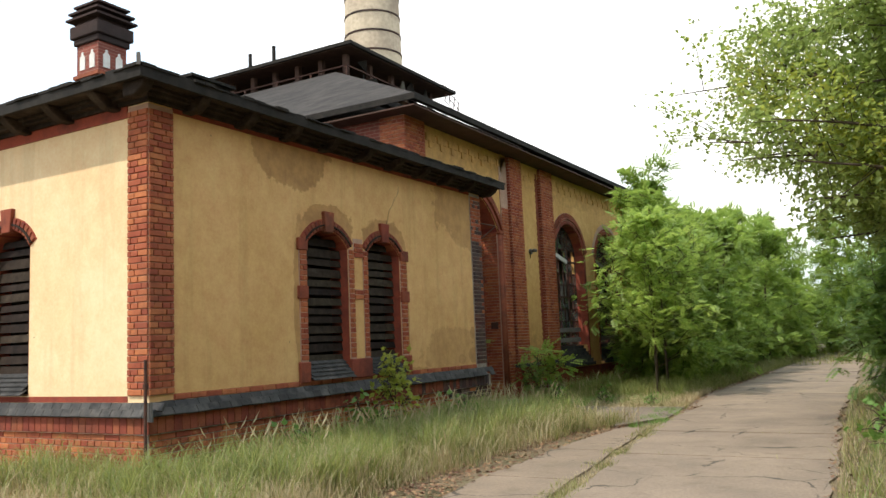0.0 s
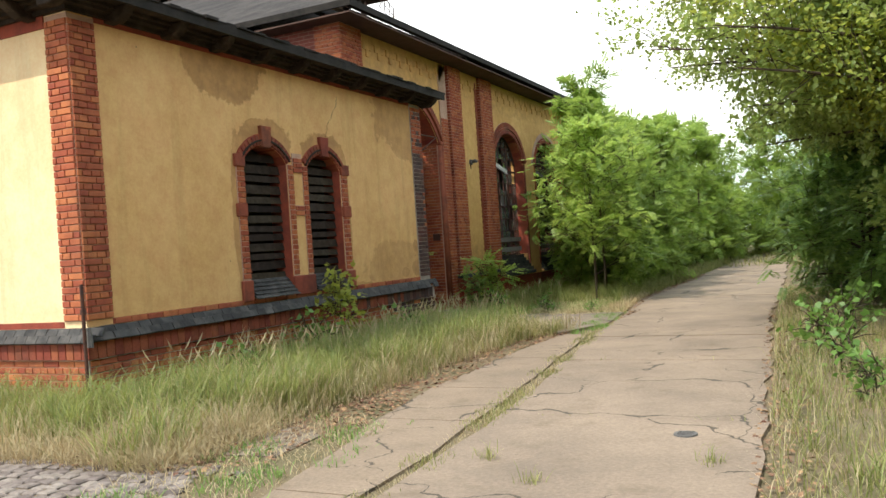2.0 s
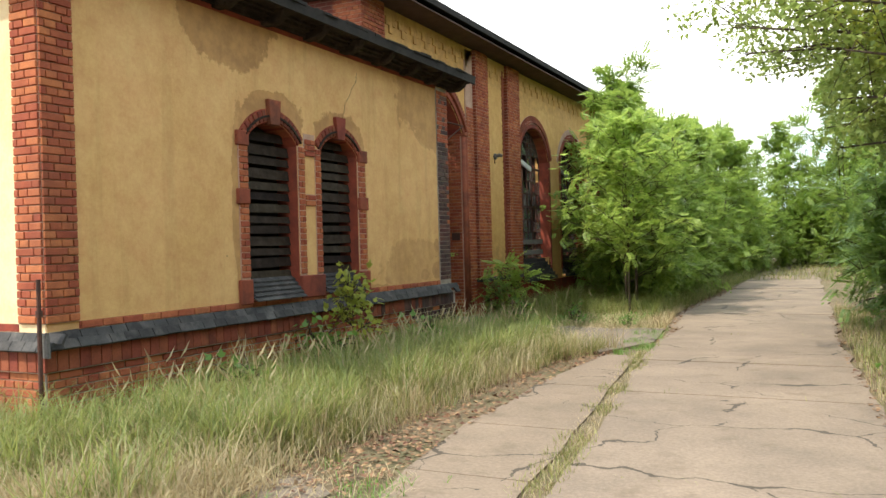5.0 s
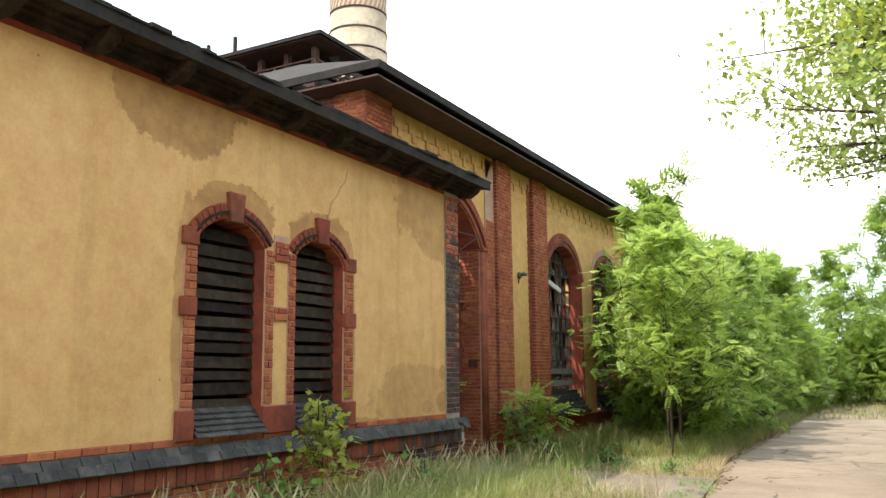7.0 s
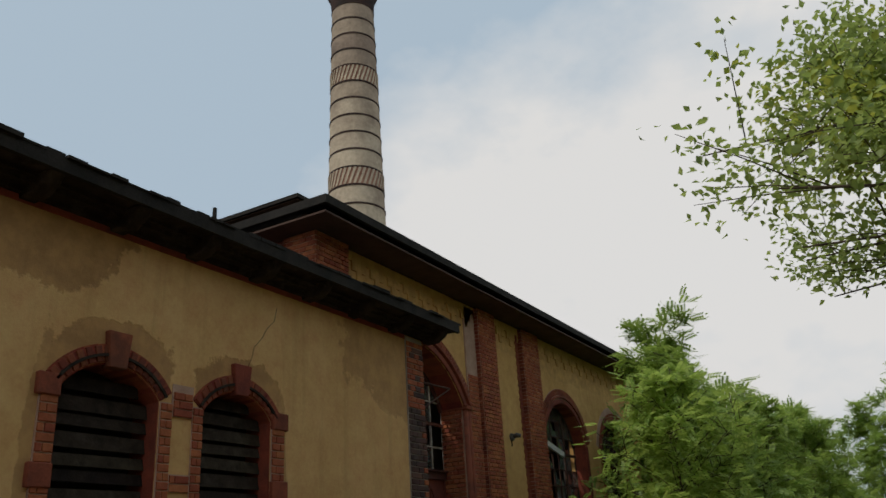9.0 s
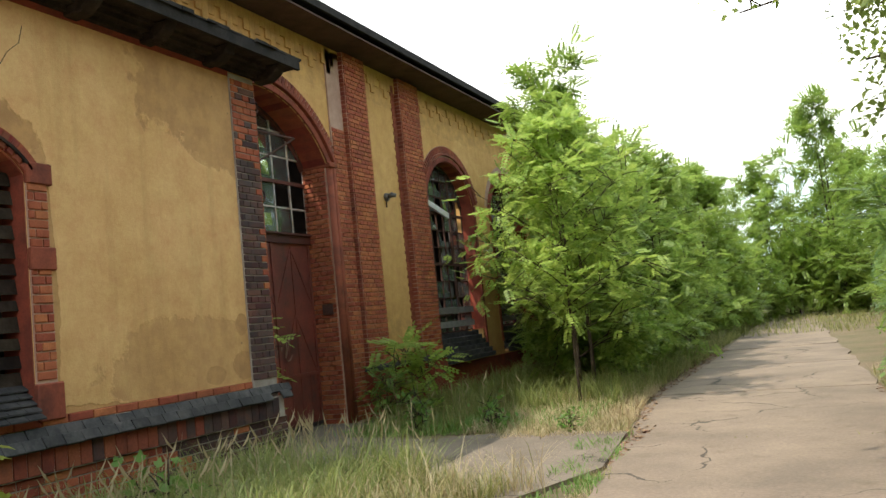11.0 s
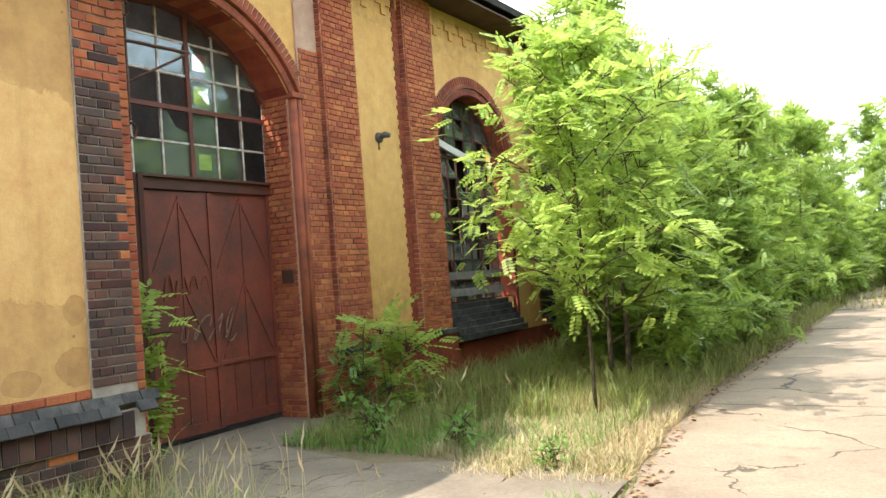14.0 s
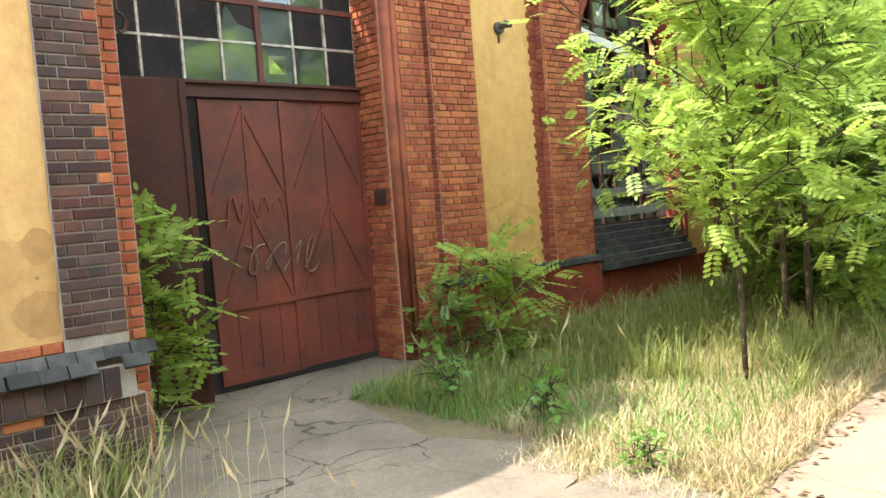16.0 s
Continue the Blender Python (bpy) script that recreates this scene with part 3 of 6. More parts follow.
part("crack", bm, M_FASC_GAP, wall_e)
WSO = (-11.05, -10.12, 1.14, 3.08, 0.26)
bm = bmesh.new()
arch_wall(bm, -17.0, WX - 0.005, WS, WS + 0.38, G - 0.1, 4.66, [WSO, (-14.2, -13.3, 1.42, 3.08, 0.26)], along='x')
part("wall_south", bm, M_YEL_LIT, None, "ochre rendered end wall, coloured paler as sunlit", category="wall", kind="structure")
boxes("wall_west", [(-17.38, -17.0, WS, 13.9, G - 0.1, 4.66)], M_YEL_LIT, None, "ochre rendered rear wall", category="wall", kind="structure")
boxes("wall_north", [(-9.05, WX - 0.02, WE - 0.3, WE - 0.005, G - 0.1, 4.66)], M_FARBR, None, "brick return wall beside the gate", category="wall", kind="structure")
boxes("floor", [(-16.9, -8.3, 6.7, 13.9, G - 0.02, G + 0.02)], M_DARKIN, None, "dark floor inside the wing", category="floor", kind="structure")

# corner pier, end pier and their bricks
pier = boxes("corner_pier", [(WX - 0.34, WX + 0.010, WS - 0.010, WS + 0.36, 1.13, 4.58)], M_MORT, None, "red brick corner pier of the wing", category="pier", kind="structure")
brick_face(pier, '+x', WX + 0.02, WS - 0.012, WS + 0.355, 1.135, 4.58, M_BRICK)
brick_face(pier, '-y', WS - 0.02, WX - 0.34, WX + 0.012, 1.135, 4.58, M_BRICK)
pier2 = boxes("end_pier", [(WX - 0.2, WX + 0.018, 14.31, 14.73, 0.95, 4.58), (-8.3, WX - 0.10, 14.73, 14.90, G - 0.05, 4.58)], M_MORTD, None, "soot-blackened brick pier beside the gate", category="pier", kind="structure")


def soot(u, z):
    k = 0.45 + 0.4 * math.sin(z * 1.3 + 0.5) - abs(u - 14.45) * 1.6
    return M_BRICKD if z < 3.75 + 0.3 * math.sin(u * 31) and (u < 14.58 or z < 1.4 or rng.random() < k * 0.6) else (M_BRICK if rng.random() < 0.85 else M_BRICKD)


brick_face(pier2, '+x', WX + 0.02, 14.315, 14.73, 1.135, 4.58, pick=soot)
brick_face(pier2, '+x', WX - 0.095, 14.735, 14.895, G + 0.1, 4.58, M_BRICK)
# thin brick course under the render and at the wall head
course = boxes("brick_course", [(WX - 0.05, WX + 0.006, WS + 0.36, 14.31, 1.06, 1.13), (WX - 0.05, WX + 0.006, WS + 0.36, 14.31, 4.54, 4.6)], M_BRICKJ, None, "red brick course along the foot of the render", category="brick course", kind="structure")
brick_face(course, '+x', WX + 0.008, WS + 0.37, 14.3, 1.055, 1.135, M_BRICK)
boxes("brick_course", [(-17, WX - 0.36, WS - 0.006, WS + 0.05, 1.06, 1.13), (-17, WX - 0.36, WS - 0.02, WS + 0.05, 4.46, 4.6)], M_BRICKJ, None, "red brick course along the sunlit end wall", category="brick course", kind="structure")
# plinth with slate drip band
plinth = boxes("plinth", [(WX - 0.1, WX + 0.10, WS - 0.1, 14.72, 0.70, 0.93), (WX - 0.1, WX + 0.06, WS - 0.06, 14.80, G - 0.1, 0.70)], M_MORTD, None, "brick plinth of the wing, sooty near the gate", category="plinth", kind="structure")
pk = lambda u, z: M_BRICKD if u > 13.2 + rng.uniform(-0.8, 0.8) else M_BRICK
brick_face(plinth, '+x', WX + 0.062, WS - 0.05, 14.79, 0.16, 0.70, pick=pk)
rl = random.Random(5)
u = WS - 0.1
hdr = piece_mesh("upright_brick", M_BRICKP, 0.5, 0.105, -0.012, 0.012, 0.006)
hdr_sooty = piece_mesh("upright_brick", M_BRICKD, 0.5, 0.105, -0.012, 0.012, 0.006)
while u < 14.6:
    ob = new("upright_brick", hdr if u < 13.0 + rl.uniform(-1.0, 0.6) else hdr_sooty)
    ob.matrix_basis = pose(WX + 0.102, u + 0.06, 0.815, 0, 0, -90) @ Matrix.Diagonal((0.112, 1, 1, 1))
    ob.parent = plinth
    u += 0.122
plinth_s = boxes("plinth", [(-17, WX - 0.11, WS - 0.1, WS + 0.1, 0.70, 0.93), (-17, WX - 0.11, WS - 0.06, WS + 0.1, G - 0.1, 0.70)], M_MORT, None, "red brick plinth of the sunlit end wall", category="plinth", kind="structure")
brick_face(plinth_s, '-y', WS - 0.062, -10.9, WX + 0.05, 0.16, 0.70, M_BRICK)
u = -10.9
while u < WX + 0.05:
    ob = new("upright_brick", hdr)
    ob.matrix_basis = pose(u + 0.06, WS - 0.102, 0.815, 0, 0, 180) @ Matrix.Diagonal((0.112, 1, 1, 1))
    ob.parent = plinth_s
    u += 0.122
slate_me = piece_mesh("slate", M_SLATE, 0.5, 0.05, -0.012, 0.012, 0.005)
band = boxes("slate_band", [(WX - 0.05, WX + 0.03, WS - 0.02, 14.72, 0.93, 1.055)], M_MORTD, None, "two rows of dark slates capping the plinth", category="slate band", kind="structure")
u = WS - 0.13
while u < 14.72:
    for row in range(2):
        if rl.random() < 0.04 and u > 13.5:
            continue
        ob = new("slate", slate_me)
        ob.matrix_basis = pose(WX + (0.145 if row == 0 else 0.075), u + 0.09 + row * 0.08 + rl.uniform(-0.006, 0.006), (0.945 if row == 0 else 1.015) + rl.uniform(-0.004, 0.004), 0, 0, -90) @ pose(0, 0, 0, 32 + rl.uniform(-4, 4), 0, 0) @ Matrix.Diagonal((0.176, 1, 1, 1))
        ob.parent = band
    u += 0.18
band_s = boxes("slate_band", [(-17, WX - 0.06, WS - 0.03, WS + 0.05, 0.93, 1.055)], M_MORTD, None, "dark slates capping the end wall's plinth", category="slate band", kind="structure")
u = -11.2
while u < WX + 0.1:
    for row in range(2):
        ob = new("slate", slate_me)
        ob.matrix_basis = pose(u + 0.09 + row * 0.08, WS - (0.145 if row == 0 else 0.075), 0.945 if row == 0 else 1.015, 0, 0, 180) @ pose(0, 0, 0, 32 + rl.uniform(-4, 4), 0, 0) @ Matrix.Diagonal((0.176, 1, 1, 1))
        ob.parent = band_s
    u += 0.18


# ---- louvred windows ----
def louvre_window(name, op, label, south=False):
    """Arched opening closed by old boards, with brick surround, keystone and slate sill."""
    a, b, sill, spring, rise = op
    win = empty(name, label, "window", kind="structure")
    def place(ob):
        if south:
            # the window is made facing +x at x = WX, along y; turned to face -y
            ob.matrix_basis = Matrix(((0, -1, 0, 0), (-1, 0, 0, WS + WX), (0, 0, 1, 0), (0, 0, 0, 1))) @ ob.matrix_basis
    made = []
    # near-black sheet standing in for the shade behind the slats
    bm = bmesh.new()
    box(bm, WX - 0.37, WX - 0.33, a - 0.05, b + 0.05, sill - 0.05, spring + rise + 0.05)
    made.append(part("backing", bm, M_FASC_GAP, win))
    r = random.Random(int(a * 100))
    z = sill + 0.28
    while z < spring + rise - 0.03:
        hh = r.uniform(0.105, 0.15)
        ins = 0.0
        if z + hh > spring:
            y = a
            while y < b and arc_z(y, a, b, spring, rise) < z + hh * 0.7:
                y += 0.02
            ins = y - a
        bm = bmesh.new()
        t = r.uniform(-0.008, 0.008)
        prism(bm, [(WX - 0.15, a + ins + 0.005, z + t), (WX - 0.15, b - ins - 0.005, z - t), (WX - 0.175, b - ins - 0.005, z + hh - t - 0.02), (WX - 0.175, a + ins + 0.005, z + hh + t - 0.02)], (0.022, 0, 0))
        if b - a - 2 * ins > 0.2:
            made.append(part("slat", bm, M_WOOD, win))
        else:
            bm.free()
        z += hh + r.uniform(0.004, 0.03)
    # reveal lining
    bm = bmesh.new()
    for s0, s1 in ((a - 0.004, a + 0.012), (b - 0.012, b + 0.004)):
        box(bm, WX - 0.33, WX - 0.004, s0, s1, sill, spring)
    arch_band(bm, WX - 0.33, WX - 0.004, a, b, spring, rise, -0.014, 0.003)
    made.append(part("reveal", bm, M_BRICKJ, win))
    # flat moulded ring over the arch
    bm = bmesh.new()
    arch_band(bm, WX - 0.02, WX + 0.045, a, b, spring, rise, 0.05, 0.075)
    made.append(part("drip_mould", bm, M_EAVE, win))
    # sloped slate sill
    bm = bmesh.new()
    for k in range(5):
        x0 = WX - 0.16 + k * 0.045
        z0 = sill + 0.29 - k * 0.056
        for j in range(6):
            w = (b - a) / 6
            y0 = a + j * w + (0.03 if k % 2 else 0)
            prism(bm, [(x0, y0 + 0.003, z0), (x0 + 0.095, y0 + 0.003, z0 - 0.06), (x0 + 0.095, min(b, y0 + w) - 0.003, z0 - 0.06), (x0, min(b, y0 + w) - 0.003, z0)], (0, 0, 0.012))
    made.append(part("sill", bm, M_SLATE, win, "slate-hung sloping sill"))
    # keystone
    c = (a + b) / 2
    bm = bmesh.new()
    prism(bm, [(WX - 0.05, c - 0.09, spring + rise - 0.05), (WX - 0.05, c + 0.09, spring + rise - 0.05), (WX - 0.05, c + 0.125, spring + rise + 0.27), (WX - 0.05, c - 0.125, spring + rise + 0.27)], (0.11, 0, 0))
    made.append(part("keystone", bm, M_BRICKP, win, bevel=0.008))
    ring = bmesh.new()
    arch_band(ring, WX - 0.05, WX + 0.012, a, b, spring, rise, 0.002, 0.16)
    ob = part("arch_bed", ring, M_BRICKJ, win)
    made.append(ob)
    before = set(bpy.data.objects)
    voussoirs(ob, WX + 0.014, a, b, spring, rise, 0.15, M_BRICKP)
    if south:
        for o in made:
            place(o)
    return win


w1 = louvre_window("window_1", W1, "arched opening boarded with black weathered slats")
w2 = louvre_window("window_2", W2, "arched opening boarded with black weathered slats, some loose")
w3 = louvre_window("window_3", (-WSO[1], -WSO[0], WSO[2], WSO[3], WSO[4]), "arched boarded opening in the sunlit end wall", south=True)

jamb = boxes("window_jambs", [(WX - 0.05, WX + 0.014, y0, y1, 1.14, 3.12) for y0, y1 in ((8.97, 9.135), (10.165, 10.30), (10.55, 10.675), (11.645, 11.84))] + [(WX - 0.05, WX + 0.012, 10.30, 10.55, 2.33, 2.49), (WX - 0.05, WX + 0.012, 10.30, 10.55, 3.0, 3.3)], M_MORT, None, "red brick jambs between and beside the boarded openings", category="brick jamb", kind="structure")
for y0, y1 in ((8.975, 9.135), (10.165, 10.30), (10.55, 10.675), (11.645, 11.835)):
    brick_face(jamb, '+x', WX + 0.016, y0, y1, 1.42, 3.12, M_BRICK)
brick_face(jamb, '+x', WX + 0.016, 10.31, 10.54, 2.33, 2.50, M_BRICK)
brick_face(jamb, '+x', WX + 0.016, 10.31, 10.54, 3.0, 3.25, M_BRICK)
for y0, y1 in ((8.93, 9.15), (10.15, 10.69), (11.63, 11.88)):
    boxes("jamb_base", [(WX - 0.05, WX + 0.05, y0, y1, 1.10, 1.40)], M_BRICKP, jamb, bevel=0.012)
for y0, y1 in ((8.93, 9.14), (11.64, 11.88)):
    boxes("jamb_block", [(WX - 0.05, WX + 0.045, y0, y1, 2.31, 2.5), (WX - 0.05, WX + 0.045, y0, y1, 3.02, 3.2)], M_BRICKP, jamb, bevel=0.01)

# ---- wing eaves and roof ----
EX, EY0, EY1, EZ = -7.44, 5.84, 15.12, 4.77
bm = bmesh.new()
RID = 12.4
rise = 1.25
c = [(EX, EY0, EZ), (EX, EY1, EZ), (RID * -1, EY1, EZ + rise), (RID * -1, EY0 + 4.9, EZ + rise), (-17.5, EY0, EZ), (-17.5, EY1, EZ)]
prism(bm, [c[0], c[1], c[2], c[3]], (0, 0, 0.07))
prism(bm, [c[4], c[0], c[3]], (0, 0, 0.07))
prism(bm, [c[5], c[4], c[3], c[2]], (0, 0, 0.07))
part("wing_roof", bm, M_SLATER, None, "low hipped slate roof of the wing", category="roof", kind="structure")
eaves = empty("wing_eaves", "rotting dark timber eaves with brackets and boarded soffit", "eaves", kind="structure")
boxes("fascia", [(EX - 0.03, EX + 0.015, EY0 - 0.015, EY1, EZ - 0.06, EZ + 0.06)], M_FASC_GAP, eaves)
boxes("fascia", [(-17.5, EX - 0.03, EY0 - 0.015, EY0 + 0.03, EZ - 0.06, EZ + 0.06)], M_FASC_GAP, eaves)
boxes("soffit", [(WX, EX - 0.03, EY0 + 0.03, EY1 - 0.01, EZ - 0.04, EZ - 0.015)], M_EAVE, eaves)
boxes("soffit", [(-17.5, WX, EY0 + 0.03, WS, EZ - 0.04, EZ - 0.015)], M_EAVE, eaves)
bm = bmesh.new()
for dx, z0, z1 in ((0.06, 4.60, 4.725), (0.16, 4.65, 4.725), (0.22, 4.69, 4.725)):
    box(bm, WX - 0.02, WX + dx, WS - dx, 15.0, z0, z1)
part("moulding", bm, M_EAVE, eaves)
bm = bmesh.new()
for dx, z0, z1 in ((0.06, 4.60, 4.725), (0.16, 4.65, 4.725), (0.22, 4.69, 4.725)):
    box(bm, -17.4, WX - 0.02, WS - dx, WS + 0.02, z0, z1)
part("moulding", bm, M_EAVE, eaves)
u = 6.0
while u < 15.15:
    bm = bmesh.new()
    prism(bm, [(WX, u - 0.075, 4.56), (WX + 0.2, u - 0.075, 4.56), (WX + 0.33, u - 0.075, 4.64), (EX - 0.04, u - 0.075, 4.725), (WX, u - 0.075, 4.725)], (0, 0.15, 0))
    part("bracket", bm, M_EAVE, eaves, bevel=0.012)
    if u + 1.0 < 15.1:
        # solid dark discs, the shade inside the vent holes given as colour
        bm = bmesh.new()
        for j in range(3):
            v = u + 0.32 + j * 0.2
            bmesh.ops.create_cone(bm, cap_ends=True, segments=8, radius1=0.017, radius2=0.017, depth=0.02, matrix=pose(WX + 0.062, v, 4.68, 0, 90, 0))
        part("vent_hole", bm, M_FASC_GAP, eaves)
    u += 0.885
u = -8.4
while u > -17:
    bm = bmesh.new()
    prism(bm, [(u - 0.075, WS, 4.56), (u - 0.075, WS - 0.2, 4.56), (u - 0.075, WS - 0.33, 4.64), (u - 0.075, EY0 + 0.04, 4.725), (u - 0.075, WS, 4.725)], (0.15, 0, 0))
    part("bracket", bm, M_EAVE, eaves, bevel=0.012)
    u -= 0.885
# ragged slate ends along the eave
r = random.Random(11)
bm = bmesh.new()
u = EY0
while u < EY1:
    w = r.uniform(0.15, 0.24)
    box(bm, EX - 0.2, EX + r.uniform(0.01, 0.05), u, u + w - 0.006, EZ + 0.06, EZ + 0.075 + r.uniform(0, 0.03))
    u += w
u = EX
while u > -17:
    w = r.uniform(0.15, 0.24)
    box(bm, u - w + 0.006, u, EY0 - r.uniform(0.01, 0.05), EY0 + 0.2, EZ + 0.06, EZ + 0.075 + r.uniform(0, 0.03))
    u -= w
part("slate_edge", bm, M_FASC_GAP, eaves)
bm = bmesh.new()
prism(bm, [(EX - 0.02, EY0 + 0.02, EZ + 0.06), (EX + 0.03, EY0 - 0.03, EZ + 0.06), (EX + 0.03, EY0 - 0.03, EZ + 0.2), (EX - 0.02, EY0 + 0.02, EZ + 0.16)], (-0.03, -0.03, 0))
part("bent_flashing", bm, M_GREY, eaves)
hatch = empty("roof_hatch", "dark tarred hatch box on the wing roof", "roof hatch", at=(-8.6, 7.6, 5.1))
boxes("box", [(-9.0, -8.2, 7.3, 8.0, 5.0, 5.24)], M_FASC_GAP, hatch)
boxes("lid", [(-9.05, -8.15, 7.25, 8.05, 5.24, 5.28)], M_FASC_GAP, hatch)

# ---- small ornamental chimney behind the wing ----
def small_chimney(cx, cy, h0, top):
    ch = empty("brick_chimney", "ornamental red brick chimney with white glazed panels and dark cap", "chimney", at=(cx, cy, h0))
    s = 0.38
    boxes("shaft", [(cx - s, cx + s, cy - s, cy + s, h0, top - 0.75)], M_FARBR, ch)
    boxes("string_course", [(cx - s - 0.06, cx + s + 0.06, cy - s - 0.06, cy + s + 0.06, top - 1.75, top - 1.67)], M_BRICKP, ch)
    boxes("head", [(cx - s - 0.06, cx + s + 0.06, cy - s - 0.06, cy + s + 0.06, top - 0.95, top - 0.8), (cx - s - 0.12, cx + s + 0.12, cy - s - 0.12, cy + s + 0.12, top - 0.8, top - 0.5)], M_STACKD, ch, bevel=0.02)
    boxes("cap", [(cx - s - 0.18, cx + s + 0.18, cy - s - 0.18, cy + s + 0.18, top - 0.38, top - 0.33), (cx - s - 0.14, cx + s + 0.14, cy - s - 0.14, cy + s + 0.14, top - 0.22, top - 0.17), (cx - s - 0.06, cx + s + 0.06, cy - s - 0.06, cy + s + 0.06, top - 0.05, top), (cx - s, cx + s, cy - s, cy + s, top - 0.5, top - 0.1)], M_STACKD, ch)
    for k in range(30):
        z = top - 1.95 - k * 0.077
        w = 0.27 if k % 2 else 0.22
        for face in ('+x', '-y'):
            ob = new("white_brick", BRICK_ME[M_WHITE])
            x, y = (cx + s + 0.004, cy) if face == '+x' else (cx, cy - s - 0.004)
            ob.matrix_basis = pose(x, y, z, 0, 0, FACING[face]) @ Matrix.Diagonal((2 * w, 1, 1, 1))
            ob.parent = ch
            ob.matrix_parent_inverse = ch.matrix_basis.inverted()
    for face in ('+x', '-y'):
        for off in (-0.17, 0.17):
            bm = bmesh.new()
            if face == '+x':
                prism(bm, [(cx + s, cy + off + a, top - 1.55 + b) for a, b in ((-0.09, 0), (0.09, 0), (0.09, 0.3), (0.03, 0.36), (0.03, 0.42), (-0.03, 0.42), (-0.03, 0.36), (-0.09, 0.3))], (0.015, 0, 0))
            else:
                prism(bm, [(cx + off + a, cy - s, top - 1.55 + b) for a, b in ((-0.09, 0), (0.09, 0), (0.09, 0.3), (0.03, 0.36), (0.03, 0.42), (-0.03, 0.42), (-0.03, 0.36), (-0.09, 0.3))], (0, -0.015, 0))
            part("niche_panel", bm, M_WHITE, ch, "white glazed niche")


small_chimney(-16.1, 11.9, 5.0, 9.7)

# ---- hall: walls ----
HX, HP, HS = -9.20, -9.08, 13.95
GATE = (15.0, 18.37, G, 4.28, 0.98)
WIN = [(21.97, 24.4, 1.32, 4.12, 0.88), (25.5, 27.9, 1.32, 4.12, 0.88), (32.0, 34.4, 1.32, 4.12, 0.88), (35.6, 38.0, 1.32, 4.12, 0.88)]
bm = bmesh.new()
arch_wall(bm, HS + 0.02, 46, HX - 0.42, HX, G - 0.1, 6.5, [GATE] + [(w[0], w[1], 0.7, w[3], w[4]) for w in WIN])
part("hall_wall_east", bm, M_YEL_M, None, "ochre rendered hall wall between brick pilasters", category="wall", kind="structure")
boxes("hall_wall_south", [(-32, HX - 0.001, HS, HS + 0.4, G, 6.5)], M_FARBR, None, "plain red brick end wall of the hall", category="wall", kind="structure")
boxes("hall_wall_north", [(-32, HX - 0.001, 45.6, 46, G, 6.5)], M_FARBR, None, "far brick end wall of the hall", category="wall", kind="structure")
boxes("hall_wall_west", [(-32.4, -32, HS, 46, G, 6.5)], M_DARKIN, None, "dark inner wall of the hall", category="wall", kind="structure")
boxes("hall_partition", [(-17.2, -17, HS + 0.4, 45.6, G, 6.7), (-17.2, -17, 17.8, 42.5, 6.7, 8.6), (-17.2, -17, 21.6, 38.8, 8.6, 10.5)], M_DARKIN, None, "dark inner partition of the hall", category="wall", kind="structure")
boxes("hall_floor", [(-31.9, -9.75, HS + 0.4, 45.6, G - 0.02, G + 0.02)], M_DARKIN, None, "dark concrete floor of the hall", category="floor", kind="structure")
# corner pier of the hall above the wing
cp = boxes("hall_corner_pier", [(HX - 0.5, HP - 0.006, HS - 0.05, HS + 0.75, 4.9, 6.4)], M_MORT, None, "red brick corner pier above the wing roof", category="pier", kind="structure")
brick_face(cp, '+x', HP, HS - 0.045, HS + 0.75, 4.9, 6.4, M_BRICK)
brick_face(cp, '-y', HS - 0.055, HX - 0.5, HP, 4.9, 6.4, M_BRICK)


def pilaster(y0, y1, z0=0.95, full=True):
    p = boxes("pilaster", [(HX - 0.05, HP - 0.006, y0, y1, z0, 6.34)], M_MORT if full else M_BRICKJ, None, "tall red brick pilaster on the hall front", category="pilaster", kind="structure", group="pilasters of the hall")
    if full:
        brick_face(p, '+x', HP, y0, y1, z0, 6.34, M_BRICK)
        # side bricks in the darker red, the return's shade put into the colour
        for k in range(int((6.34 - z0) / COURSE)):
            ob = new("brick", BRICK_ME[M_BRICKP])
            ob.matrix_basis = pose((HX + HP) / 2, y0 - 0.006, z0 + (k + 0.5) * COURSE, 0, 0, 180) @ Matrix.Diagonal((0.1, 1, 1, 1))
            ob.parent = p
    boxes("base", [(HX - 0.05, HP + 0.06, y0 - 0.04, y1 + 0.05, G - 0.1, z0 - 0.09)], M_BRICKJ, p)
    boxes("base_cap", [(HX - 0.05, HP + 0.09, y0 - 0.06, y1 + 0.07, z0 - 0.09, z0)], M_SLATE, p, bevel=0.01)
    return p


pilaster(18.95, 19.66)
pilaster(20.98, 21.80)
pilaster(28.9, 29.6, full=False)
pilaster(31.0, 31.7, full=False)
# toothed brick edges of the narrow panel
edge = boxes("panel_edge", [(HX - 0.05, HX + 0.012, 19.66, 19.70, 0.95, 6.3), (HX - 0.05, HX + 0.012, 20.86, 20.98, 0.95, 6.3)], M_BRICKJ, None, "toothed brick edging of the narrow ochre panel", category="brick jamb", kind="structure")
for k in range(70):
    z = 0.97 + k * COURSE
    w = 0.05 if k % 2 else 0.02
    for y0, y1, mt in ((19.66, 19.70 + w, M_BRICKP), (20.86 - w, 20.98, M_BRICKP)):
        ob = new("brick", BRICK_ME[mt])
        ob.matrix_basis = pose(HX + 0.006, (y0 + y1) / 2, z + 0.038, 0, 0, -90) @ Matrix.Diagonal((y1 - y0 - 0.008, 1, 1, 1))
        ob.parent = edge
